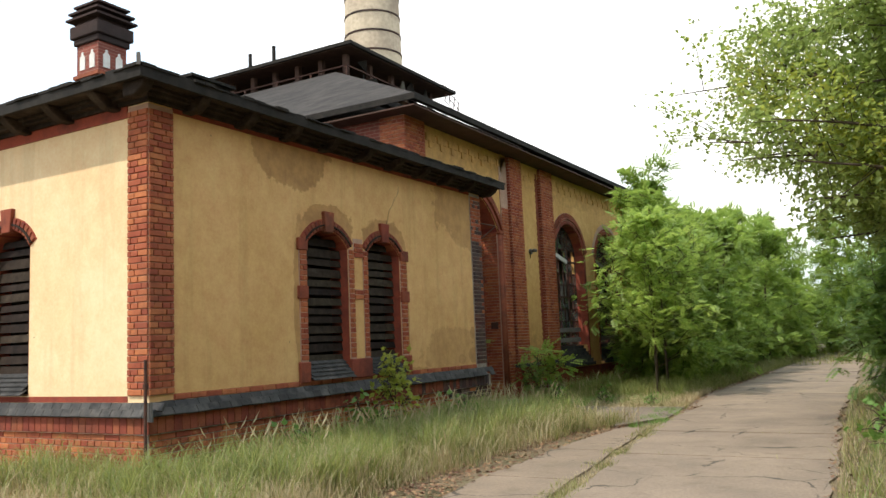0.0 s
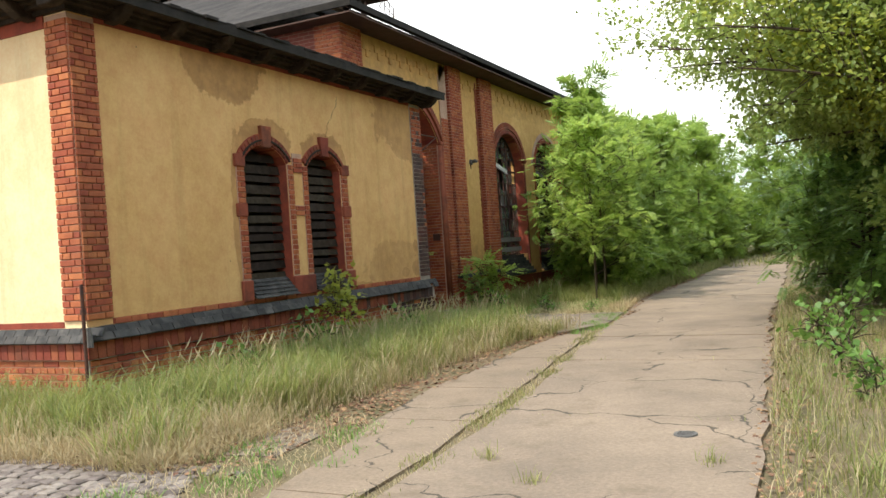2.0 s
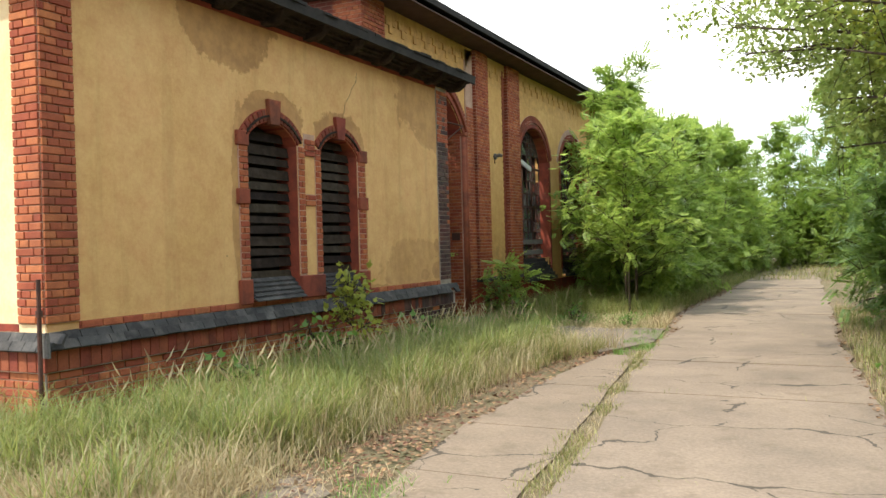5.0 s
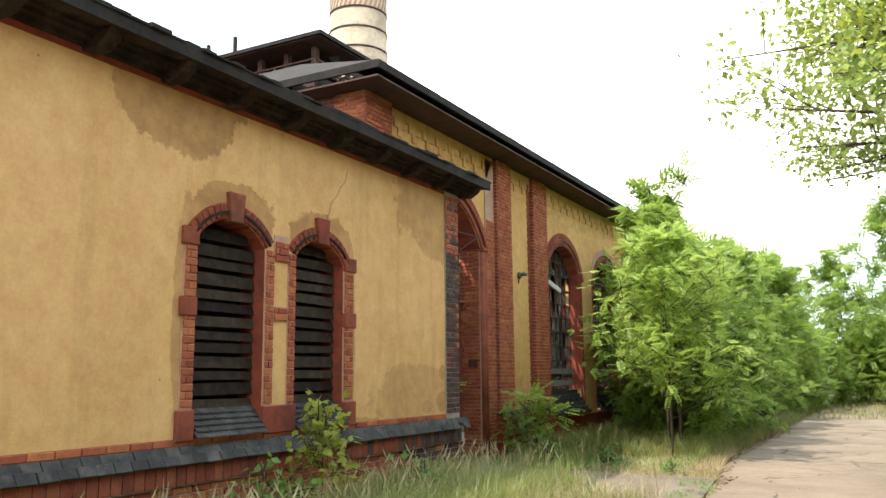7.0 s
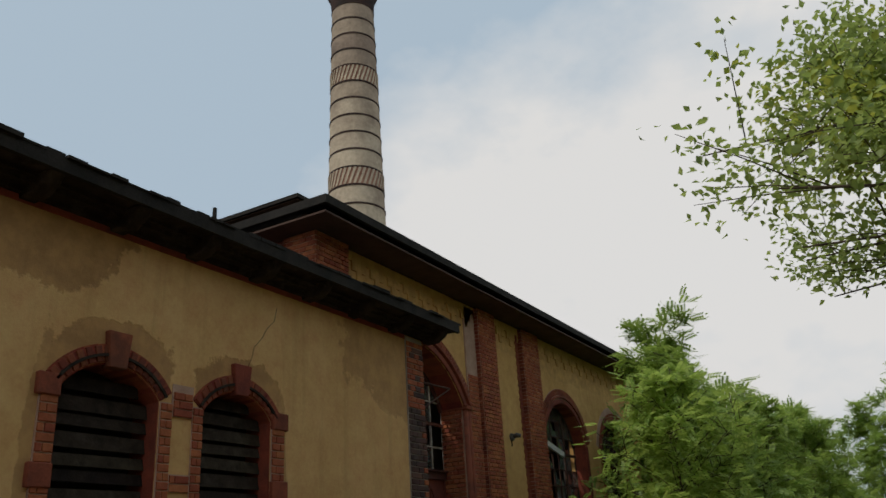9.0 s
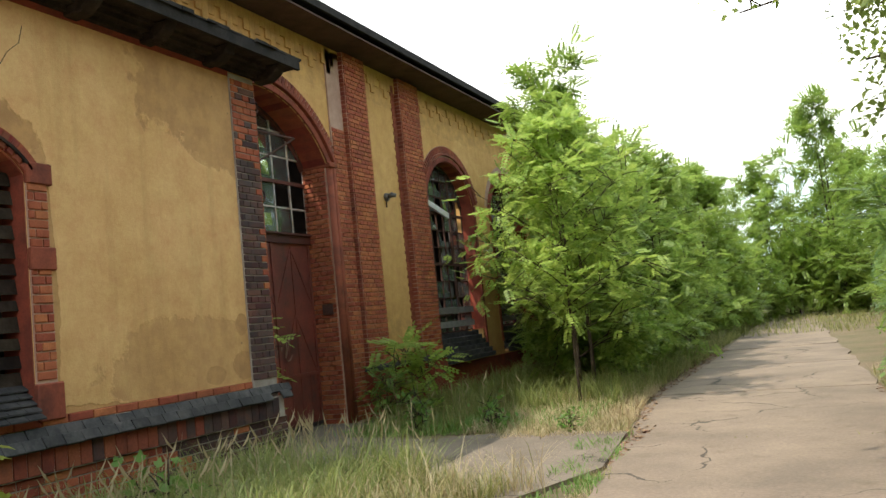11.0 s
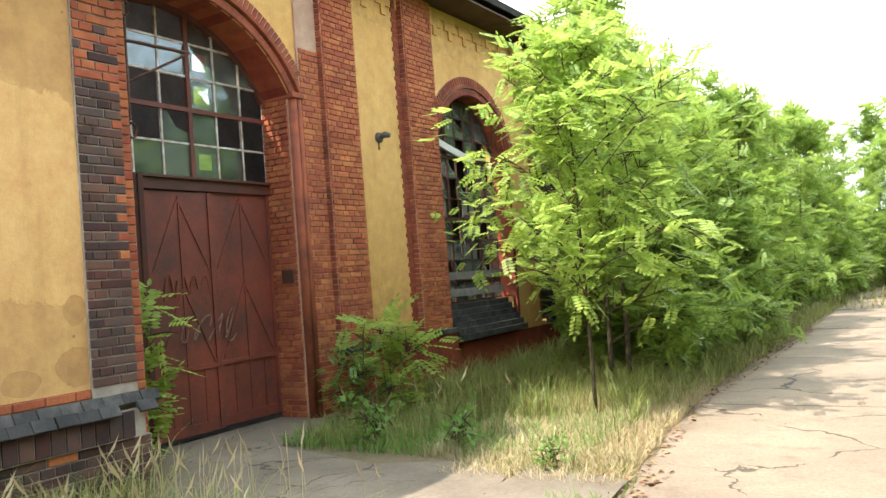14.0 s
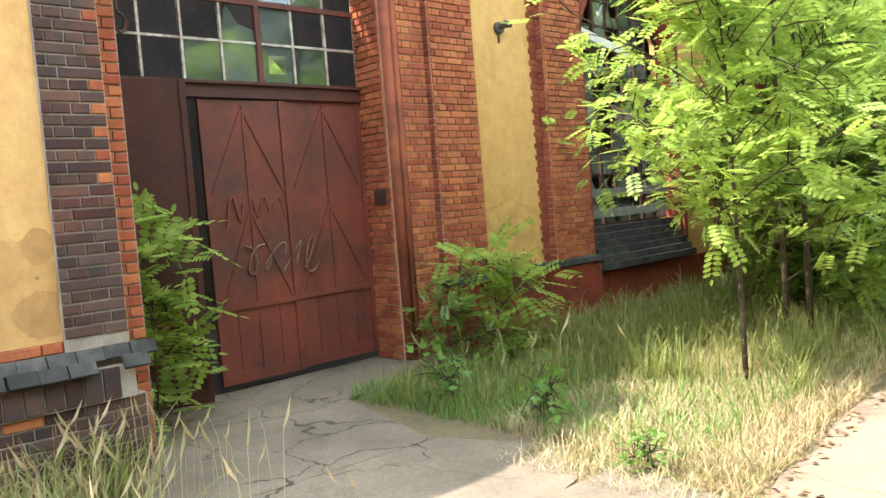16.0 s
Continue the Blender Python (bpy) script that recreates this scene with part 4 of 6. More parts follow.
hp = boxes("hall_plinth", [(HX - 0.05, HX + 0.08, 19.7, 20.95, G - 0.1, 0.86), (HX - 0.05, HX + 0.08, 21.85, 28.9, G - 0.1, 0.66)], M_BRICKJ, None, "red brick plinth of the hall", category="plinth", kind="structure")
boxes("cap", [(HX - 0.05, HX + 0.14, 19.7, 20.95, 0.86, 0.94)], M_SLATE, hp)
# corbelled frieze under the eaves
bm = bmesh.new()
u = 14.8
k = 0
while u < 31:
    h = (0.15, 0.3, 0.45, 0.3)[k % 4]
    box(bm, HX - 0.02, HX + 0.03, u, u + 0.12, 6.34 - h, 6.34)
    u += 0.125
    k += 1
part("frieze", bm, M_YEL_M, None, "stepped ochre corbel frieze under the hall eaves", category="frieze", kind="structure")

# ---- gate surround ----
a, b, _, spring, rise = GATE
gs = boxes("gate_surround", [(HX - 0.45, HX - 0.02, b - 0.004, b + 0.05, G - 0.05, spring), (HX - 0.1, HX + 0.03, 18.52, 18.95, G - 0.05, 6.3)], M_MORT, None, "stepped and rounded red brick surround of the gate", category="gate surround", kind="structure")
brick_face(gs, '-y', b - 0.014, HX - 0.5, HX - 0.06, G + 0.01, spring + 0.03, M_BRICK)
brick_face(gs, '+x', HX + 0.032, 18.54, 18.93, G + 0.01, 5.0, M_BRICK)
bm = bmesh.new()
tube(bm, [(HX - 0.02, b + 0.055, G), (HX - 0.02, b + 0.055, spring)], 0.062, 12)
tube(bm, [(HX + 0.02, b + 0.14, G), (HX + 0.02, b + 0.14, spring)], 0.035, 10)
part("roll_moulding", bm, M_BRICKP, gs, smooth=True)
bm = bmesh.new()
arch_band(bm, HX - 0.45, HX - 0.02, a, b, spring, rise, -0.012, 0.02, 26)
part("arch_soffit", bm, M_BRICKJ, gs)
bm = bmesh.new()
arch_band(bm, HX - 0.06, HX + 0.03, a, b, spring, rise, 0.0, 0.1, 26)
arch_band(bm, HX - 0.06, HX + 0.07, a, b, spring, rise, 0.13, 0.19, 26)
part("arch_moulding", bm, M_BRICKP, gs, bevel=0.006)
bm = bmesh.new()
arch_band(bm, HX - 0.06, HX + 0.015, a, b, spring, rise, 0.19, 0.36, 26)
ob = part("arch_bed", bm, M_MORT, gs)
voussoirs(ob, HX + 0.018, a, b, spring, rise, 0.16, M_BRICKP, grow=0.195)
boxes("impost", [(HX - 0.47, HX + 0.07, b - 0.03, b + 0.2, spring - 0.02, spring + 0.06)], M_BRICKP, gs, bevel=0.012)
boxes("wall_box", [(HX - 0.32, HX - 0.12, b - 0.045, b - 0.01, 1.86, 2.03)], M_IRON, gs, "small rusty iron plate", bevel=0.006)

# ---- gate ----
DX = -9.70
gate = empty("factory_gate", "tall rusty red sheet-steel gate, one leaf ajar, with faded spray paint", "gate", at=(DX, 17, G))
boxes("transom", [(DX - 0.1, DX + 0.05, a, b, 3.04, 3.19), (DX - 0.1, DX + 0.09, a, b, 3.17, 3.2)], M_DOORD, gate, "brown steel transom beam")


def leaf(name, m, w, h, material, diag=True):
    """A steel leaf, hinge at the origin, along +y, front to +x."""
    bm = bmesh.new()
    box(bm, -0.03, 0.0, 0, w, 0.04, h)
    lf = part(name, bm, material, gate)
    lf.matrix_parent_inverse = Matrix()
    pieces = [("kick_plate", [(0, 0.012, 0.02, w - 0.02, 0.04, 0.16)]), ("lock_rail", [(0, 0.022, 0.0, w, 0.78, 0.83)]),
              ("stile", [(0, 0.02, 0.0, 0.055, 0.04, h)]), ("stile", [(0, 0.02, w - 0.055, w, 0.04, h)])]
    for nm, dims in pieces:
        boxes(nm, dims, material, lf)
    if diag:
        bm = bmesh.new()
        for (y0, z0), (y1, z1) in (((0.5 * w, h - 0.05), (0.5 * w, 0.83)), ((0.5 * w, h - 0.1), (w - 0.07, 1.95)), ((0.5 * w, 1.75), (w - 0.06, 0.85)), ((0.48 * w, 1.75), (0.1, 0.85)), ((0.48 * w, h - 0.1), (0.08, 1.95))):
            d = Vector((0, y1 - y0, z1 - z0)).normalized()
            nrm = Vector((0, -d.z, d.y)) * 0.013
            p, q = Vector((0, y0, z0)), Vector((0, y1, z1))
            prism(bm, [p - nrm, q - nrm, q + nrm, p + nrm], (0.014, 0, 0))
        part("brace", bm, material, lf)
        bm = bmesh.new()
        for k in range(1, 4):
            box(bm, 0, 0.01, w * k / 4 - 0.008, w * k / 4 + 0.008, 0.16, 0.78)
        part("batten", bm, material, lf)
    lf.matrix_basis = Matrix.Translation(-Vector(gate.location)) @ m
    return lf


leaf("leaf", pose(DX, 17.32, G + 0.05), 1.03, 2.9, M_DOOR)
leaf("leaf", pose(DX + 0.005, 16.36, G + 0.04, 0, 0, -2), 0.95, 2.88, M_DOOR)
lfo = leaf("open_leaf", pose(DX + 0.05, 15.03, G + 0.02, 0, 0, -20), 1.08, 3.02, M_DOORD, False)
# faded spray strokes, unreadable
bm = bmesh.new()
r = random.Random(4)
for j, (y0, z0, w, h) in enumerate([(16.72, 1.25, 0.18, 0.3), (16.95, 1.27, 0.2, 0.28), (17.2, 1.22, 0.2, 0.33), (17.45, 1.2, 0.12, 0.4)]):
    pts = [(DX + 0.034, y0 + w * t + 0.09 * math.sin(t * 7 + j * 2), z0 + h * (0.5 + 0.5 * math.cos(t * 6.5 + j * 1.3))) for t in np.linspace(0, 1, 12)]
    tube(bm, pts, 0.012, 4)
part("spray_stroke", bm, M_CHALK, gate, "faded pale spray strokes")
bm = bmesh.new()
for j, (y0, z0, w, h) in enumerate([(16.55, 1.75, 0.2, 0.3), (16.85, 1.78, 0.2, 0.25), (17.1, 1.72, 0.25, 0.3)]):
    pts = [(DX + 0.034, y0 + w * t, z0 + h * abs(math.sin(t * 4 + j * 1.9))) for t in np.linspace(0, 1, 12)]
    tube(bm, pts, 0.014, 4)
part("spray_stroke", bm, M_CHALK2, gate, "faded orange spray strokes")


def lattice_window(name, label, x, a, b, sill, spring, rise, cols, rows, thick_cols, thick_rows, missing, seed, bar=M_MUNT):
    """Arched iron window with thin bars and old panes, each pane its own sheet."""
    win = empty(name, label, "window", kind="structure")
    ys = [a + (b - a) * i / cols for i in range(cols + 1)]
    zt = spring + rise
    zs = [sill + (zt - sill) * j / rows for j in range(rows + 1)]
    r = random.Random(seed)
    top = lambda y: arc_z(min(max(y, a), b), a, b, spring, rise)
    bm, bt = bmesh.new(), bmesh.new()
    for i, y in enumerate(ys):
        w = 0.028 if i in thick_cols else 0.013
        box(bt if i in thick_cols else bm, x - 0.02, x + (0.03 if i in thick_cols else 0.015), y - w, y + w, sill, top(y))
    for j, z in enumerate(zs[:-1]):
        y0, y1 = a, b
        while top(y0) < z and y0 < b:
            y0 += 0.02
        while top(y1) < z and y1 > a:
            y1 -= 0.02
        if y1 - y0 > 0.1:
            w = 0.028 if j in thick_rows else 0.012
            box(bt if j in thick_rows else bm, x - 0.018, x + (0.033 if j in thick_rows else 0.013), y0, y1, z - w, z + w)
    arch_band(bt, x - 0.03, x + 0.03, a, b, spring, rise, -0.05, 0.0, 20)
    part("glazing_bars", bm, bar, win)
    part("frame", bt, M_REDBAR if bar is M_MUNT else bar, win)
    for i in range(cols):
        for j in range(rows):
            y0, y1, z0, z1 = ys[i] + 0.01, ys[i + 1] - 0.01, zs[j] + 0.01, zs[j + 1] - 0.01
            t0, t1 = min(z1, top(y0) - 0.02), min(z1, top(y1) - 0.02)
            if max(t0, t1) < z0 + 0.05 or (i, j) in missing or r.random() < 0.06:
                continue
            bm = bmesh.new()
            tilt = r.uniform(-0.004, 0.004)
            if r.random() < 0.2:
                # broken pane: a shard left in a corner
                pts = [(y0, z0), (y1, z0), (y1, z0 + 0.3 * (z1 - z0)), ((y0 + y1) / 2, z0 + 0.45 * (z1 - z0)), (y0 + 0.06, max(z0 + 0.1, t0))]
            else:
                pts = [(y0, z0), (y1, z0), (y1, max(z0 + 0.01, t1)), (y0, max(z0 + 0.01, t0))]
            prism(bm, [(x + tilt * (k % 2 * 2 - 1), y, z) for k, (y, z) in enumerate(pts)], (0.003, 0, 0))
            pn = part("pane", bm, M_GLASS, win)
            pn.visible_shadow = False
    return win


lattice_window("window_4", "arched iron fanlight over the gate with many broken panes", DX, a, b, 3.2, spring, rise - 0.02, 8, 5, (5,), (2,),
               {(0, 0), (1, 0), (0, 1), (0, 2), (1, 2), (2, 0), (2, 1), (3, 1), (2, 2), (3, 4), (7, 1), (7, 2), (7, 0), (6, 4), (1, 1), (4, 4)}, 5)
for k, op in enumerate(WIN):
    a2, b2, sill, spring2, rise2 = op
    lattice_window("window_%d" % (5 + k), "tall arched hall window with broken dirty panes and boards", HX - 0.3, a2, b2, sill, spring2, rise2, 7, 10, (2, 5), (4, 7),
                   {(1, 8), (3, 7), (2, 3), (2, 4), (2, 5), (4, 5), (4, 2), (5, 3), (6, 6)}, 20 + k, M_IRON)
    ring = empty("window_arch", "moulded red brick arch of a hall window", "window arch", kind="structure")
    bm = bmesh.new()
    arch_band(bm, HX - 0.05, HX + 0.03, a2, b2, spring2, rise2, 0.0, 0.1, 24, legs=0.95)
    part("inner_band", bm, M_BRICKP, ring, bevel=0.006)
    bm = bmesh.new()
    arch_band(bm, HX - 0.05, HX + 0.05, a2, b2, spring2, rise2, 0.13, 0.18, 24)
    part("outer_band", bm, M_BRICKP, ring)
    bm = bmesh.new()
    arch_band(bm, HX - 0.05, HX + 0.012, a2, b2, spring2, rise2, 0.1, 0.34, 24)
    ob = part("bed", bm, M_MORT, ring)
    if k < 1:
        voussoirs(ob, HX + 0.014, a2, b2, spring2, rise2, 0.15, M_BRICKP, grow=0.185)
    bm = bmesh.new()
    for s0, s1 in ((a2 - 0.004, a2 + 0.012), (b2 - 0.012, b2 + 0.004)):
        box(bm, HX - 0.3, HX - 0.004, s0, s1, sill, spring2)
    arch_band(bm, HX - 0.3, HX - 0.004, a2, b2, spring2, rise2, -0.014, 0.003)
    part("reveal", bm, M_BRICKJ, ring)
    if k < 2:
        sl = empty("slate_sill", "sloping slate-hung sill below the hall window", "window sill", kind="structure")
        for j in range(6):
            boxes("slate_row", [(HX - 0.28 + j * 0.075, HX - 0.16 + j * 0.075, a2, b2, sill - 0.12 - j * 0.1, sill - 0.02 - j * 0.1)], M_SLATE, sl, bevel=0.006)
        for j, z in enumerate((1.42, 1.72)):
            boxes("board", [(HX - 0.26, HX - 0.23, a2, b2, z, z + 0.13)], M_GREY, sl)
        bd = boxes("fallen_batten", [(-0.02, 0.03, -0.75, 0.75, -0.06, 0.06)], M_WHITE if k == 0 else M_GREY, None, "pale loose board hanging askew across the window", category="board")
        bd.matrix_basis = pose(HX - 0.22, (a2 + b2) / 2 - 0.45, 4.02, -12, 0, 0)
        for j, (y, z, w, h) in enumerate(((0.45, 2.6, 0.32, 1.1), (1.25, 2.0, 0.4, 1.3), (1.75, 3.0, 0.3, 0.8))):
            boxes("sheet", [(HX - 0.36, HX - 0.34, a2 + y, a2 + y + w, z, z + h)], M_GREY, sl)

# wall lamp holder on the narrow panel
lamp = empty("wall_lamp", "old dark porcelain wall lamp holder without glass", "wall lamp", at=(HX, 20.26, 3.94))
bm = bmesh.new()
bmesh.ops.create_cone(bm, cap_ends=True, segments=14, radius1=0.085, radius2=0.07, depth=0.06, matrix=pose(HX + 0.03, 20.26, 3.94, 0, 90, 0))
part("rosette", bm, M_PORC, lamp, bevel=0.008)
bm = bmesh.new()
tube(bm, [(HX + 0.05, 20.26, 3.95), (HX + 0.13, 20.27, 3.97), (HX + 0.2, 20.3, 3.95)], [0.04, 0.05, 0.035], 10)
part("socket", bm, M_PORC, lamp, smooth=True)
boxes("cable", [(HX, HX + 0.015, 20.25, 20.27, 3.76, 3.88)], M_IRON, lamp)

# wrought iron sign bracket beside the gate
brk = empty("iron_bracket", "scrolled wrought iron sign bracket beside the gate", "bracket", at=(-8.0, 14.9, 4.0))
bm = bmesh.new()
bx, by = -7.99, 14.93
tube(bm, [(bx, by, 3.35), (bx, by, 4.25)], 0.016, 6)
part("upright", bm, M_IRON, brk)
bm = bmesh.new()
tube(bm, [(bx, by, 4.05), (bx + 0.1, by + 0.62, 4.03)], 0.016, 6)
tube(bm, [(bx, by, 3.68), (bx + 0.1, by + 0.6, 4.02)], 0.013, 6)
part("arm", bm, M_IRON, brk)
for zc, s in ((4.27, 1), (3.33, -1)):
    bm = bmesh.new()
    tube(bm, [(bx, by + 0.01 + (0.075 - 0.005 * t) * math.sin(t * 0.7) * 0.8, zc + s * (0.085 - 0.085 * math.cos(t * 0.7)) * (1 - t * 0.05)) for t in np.linspace(0, 8, 18)], 0.011, 6)
    part("scroll", bm, M_IRON, brk)

# ---- hall roof ----
RX, RY, RZ, SL = -8.53, 13.44, 6.53, 0.53
T = 8.0
zt = RZ + T * SL
east = [(RX, RY), (RX, 47), (RX - T, 47 - T), (RX - T, RY + T)]
bm = bmesh.new()


def on_east(x, y):
    return (x, y, RZ + (RX - x) * SL)


# the east slope has lost its covering between two stretches
prism(bm, [on_east(RX, RY), on_east(RX, 47), on_east(RX - 2.2, 47 - 2.2), on_east(RX - 2.2, RY + 2.2)], (0, 0, 0.08))
prism(bm, [on_east(RX - 5.5, RY + 5.5), on_east(RX - 5.5, 47 - 5.5), on_east(RX - T, 47 - T), on_east(RX - T, RY + T)], (0, 0, 0.08))
prism(bm, [on_east(RX - 2.2, 24), on_east(RX - 2.2, 47 - 2.2), on_east(RX - 5.5, 47 - 5.5), on_east(RX - 5.5, 24)], (0, 0, 0.08))
prism(bm, [(RX, RY, RZ), (RX - T, RY + T, zt), (-32.6 + T, RY + T, zt), (-32.6, RY, RZ)], (0, 0, 0.08))
prism(bm, [(RX, 47, RZ), (RX - T, 47 - T, zt), (-32.6 + T, 47 - T, zt), (-32.6, 47, RZ)], (0, 0, 0.08))
prism(bm, [(-32.6, RY, RZ), (-32.6 + T, RY + T, zt), (-32.6 + T, 47 - T, zt), (-32.6, 47, RZ)], (0, 0, 0.08))
part("hall_roof", bm, M_SLATER, None, "grey slate hipped roof of the hall, partly stripped", category="roof", kind="structure")
he = empty("hall_eaves", "dark boarded eaves of the hall", "eaves", kind="structure")
boxes("fascia", [(RX - 0.03, RX + 0.02, RY - 0.02, 47, RZ - 0.04, RZ + 0.09), (-32.6, RX - 0.03, RY - 0.02, RY + 0.03, RZ - 0.04, RZ + 0.09)], M_FASC_GAP, he)
boxes("soffit", [(HX, RX - 0.03, RY + 0.03, 47, RZ - 0.16, RZ - 0.13), (-32.6, HX, RY + 0.03, HS, RZ - 0.16, RZ - 0.13)], M_SOFF, he)
for k in range(4):
    boxes("purlin", [(RX - 2.6 - k * 0.85, RX - 2.5 - k * 0.85, RY + 2.9 + k * 0.85, 24, RZ + (2.3 + k * 0.85) * SL, RZ + (2.45 + k * 0.85) * SL)], M_MUNT, he)
for k in range(18):
    y = 14.6 + k * 0.52
    up = min(5.8, y - RY - 0.15)
    if up < 2.3:
        continue
    bm = bmesh.new()
    prism(bm, [(RX - 2.0, y, RZ + 2.0 * SL - 0.12), (RX - up, y, RZ + up * SL - 0.12), (RX - up, y, RZ + up * SL - 0.02), (RX - 2.0, y, RZ + 2.0 * SL - 0.02)], (0, 0.07, 0))
    part("rafter", bm, M_EAVE, he)

# ---- roof lantern ----
LX, LY, LZ = -16.3, 22.0, 12.0
lant = empty("roof_lantern", "dark derelict roof lantern with open sides, posts and railings", "roof lantern", at=(LX, LY, zt))
bm = bmesh.new()
x1, y1 = -24.4, 29.5
ap = [(LX - 3, LY + 3, LZ + 0.7), (x1 + 3, y1 - 3, LZ + 0.7)]
cs = [(LX, LY, LZ), (LX, y1, LZ), (x1, y1, LZ), (x1, LY, LZ)]
tp = [(LX - 3, LY + 3, LZ + 0.7), (LX - 3, y1 - 3, LZ + 0.7), (x1 + 3, y1 - 3, LZ + 0.7), (x1 + 3, LY + 3, LZ + 0.7)]
for i in range(4):
    j = (i + 1) % 4
    prism(bm, [cs[i], cs[j], tp[j], tp[i]], (0, 0, 0.12))
prism(bm, tp, (0, 0, 0.12))
part("roof", bm, M_FASC_GAP, lant)
boxes("soffit", [(x1 + 0.1, LX - 0.1, LY + 0.1, y1 - 0.1, LZ - 0.03, LZ)], M_SOFF, lant)
px0, py0 = LX - 0.8, LY + 0.8
posts = [(px0, py0 + k * 1.45) for k in range(5)] + [(px0 - k * 1.1, py0) for k in range(1, 7)]
for x, y in posts:
    boxes("post", [(x - 0.09, x + 0.09, y - 0.09, y + 0.09, zt - 0.6, LZ - 0.03)], M_SOFF, lant)
boxes("sill_beam", [(px0 - 6.8, px0 + 0.1, py0 - 0.12, py0 + 0.02, zt - 0.1, zt + 0.35)], M_IRON, lant, "rust-brown planked parapet")
boxes("sill_beam", [(px0 - 0.05, px0 + 0.12, py0 + 0.02, y1 - 1.0, zt - 0.1, zt + 0.35)], M_FASC_GAP, lant)
boxes("rail", [(px0 - 7.0, px0 + 0.35, py0 - 0.42, py0 - 0.37, zt + 0.62, zt + 0.67)], M_IRON, lant)
boxes("rail", [(px0 + 0.3, px0 + 0.35, py0 - 0.37, y1, zt + 0.62, zt + 0.67)], M_IRON, lant)
for k in range(5):
    boxes("rail_post", [(px0 - k * 1.6 + 0.28, px0 - k * 1.6 + 0.33, py0 - 0.42, py0 - 0.37, zt - 0.5, zt + 0.62)], M_IRON, lant)
boxes("back_wall", [(x1 + 1.0, x1 + 1.2, LY + 1, y1 - 0.9, zt - 0.5, LZ), (x1 + 1.2, LX - 2, y1 - 1.1, y1 - 0.9, zt - 0.5, LZ)], M_FASC_GAP, lant)
r = random.Random(8)
for k in range(14):
    bm = bmesh.new()
    cx, cy, cz = px0 + r.uniform(-0.3, 0.3), py0 + r.uniform(0.3, 5.5), zt + r.uniform(0.2, 1.0)
    prism(bm, [(cx, cy + r.uniform(-0.5, 0), cz + r.uniform(-0.3, 0)), (cx, cy + r.uniform(0.2, 0.6), cz + r.uniform(-0.3, 0)), (cx + r.uniform(-0.2, 0.2), cy + r.uniform(0, 0.5), cz + r.uniform(0.1, 0.5))], (0.03, 0, 0))
    part("loose_sheet", bm, M_FASC_GAP if k % 3 else M_GREY, lant)
for x, y, h in ((LX - 4.0, LY + 0.6, 0.95), (LX - 5.1, LY + 0.5, 0.85)):
    boxes("vent_pipe", [(x - 0.05, x + 0.05, y - 0.05, y + 0.05, LZ, LZ + h)], M_FASC_GAP, lant)
bm = bmesh.new()
fx, fy = px0 + 0.6, y1 - 0.6
for k in range(4):
    tube(bm, [(fx, fy + k * 0.35, zt + 0.9 - k * 0.12), (fx + 0.05, fy + k * 0.35, zt + 1.5 - k * 0.16)], 0.025, 5)
for dz in (0.9, 1.2, 1.5):
    tube(bm, [(fx, fy - 0.2, zt + dz), (fx, fy + 1.2, zt + dz - 0.5)], 0.02, 5)
part("bent_railing", bm, M_IRON, lant)

# ---- tall stack ----
SX, SY = -37.4, 54.2
stack = empty("factory_chimney", "tall tapered pale brick factory chimney with iron hoops and dark head", "chimney", at=(SX, SY, G))


def ring_mesh(z0, z1, seg=40, extra=0.0):
    r0 = lambda z: 2.95 - (z / 50.0) * 1.15 + extra
    bm = bmesh.new()
    tube(bm, [(SX, SY, z0), (SX, SY, z1)], [r0(z0), r0(z1)], seg)
    return bm


zb = [0.1] + [9 + k * 1.62 for k in range(25)]
for k, (z0, z1) in enumerate(zip(zb, zb[1:])):
    hatch_band = k in (14, 20)
    m = M_STACKR if hatch_band else M_STACKM if k >= 19 else M_STACK
    part("drum", ring_mesh(z0, z1), m, stack, smooth=False)
    part("hoop", ring_mesh(z1 - 0.07, z1 + 0.07, extra=0.05), M_STACKD, stack)
    if hatch_band:
        bm = bmesh.new()
        rr = 2.95 - (z0 / 50) * 1.15 + 0.02
        for q in range(36):
            a0 = 2 * math.pi * q / 36
            pts = [(SX + rr * math.cos(a0 + s), SY + rr * math.sin(a0 + s), z) for s, z in ((0, z0 + 0.1), (0.09, z0 + 0.1), (0.30, z1 - 0.1), (0.21, z1 - 0.1))]
            prism(bm, pts, (0.03 * math.cos(a0), 0.03 * math.sin(a0), 0))
        part("slanted_course", bm, M_STACK, stack, "pale slanted brick courses")
ztop = zb[-1]
bm = bmesh.new()
tube(bm, [(SX, SY, z) for z in (ztop, ztop + 1.2, ztop + 2.2, ztop + 3.0, ztop + 3.6)], [1.86, 1.95, 2.35, 2.35, 1.9], 28)
part("head", bm, M_STACKD, stack, "sooty flared brick head")

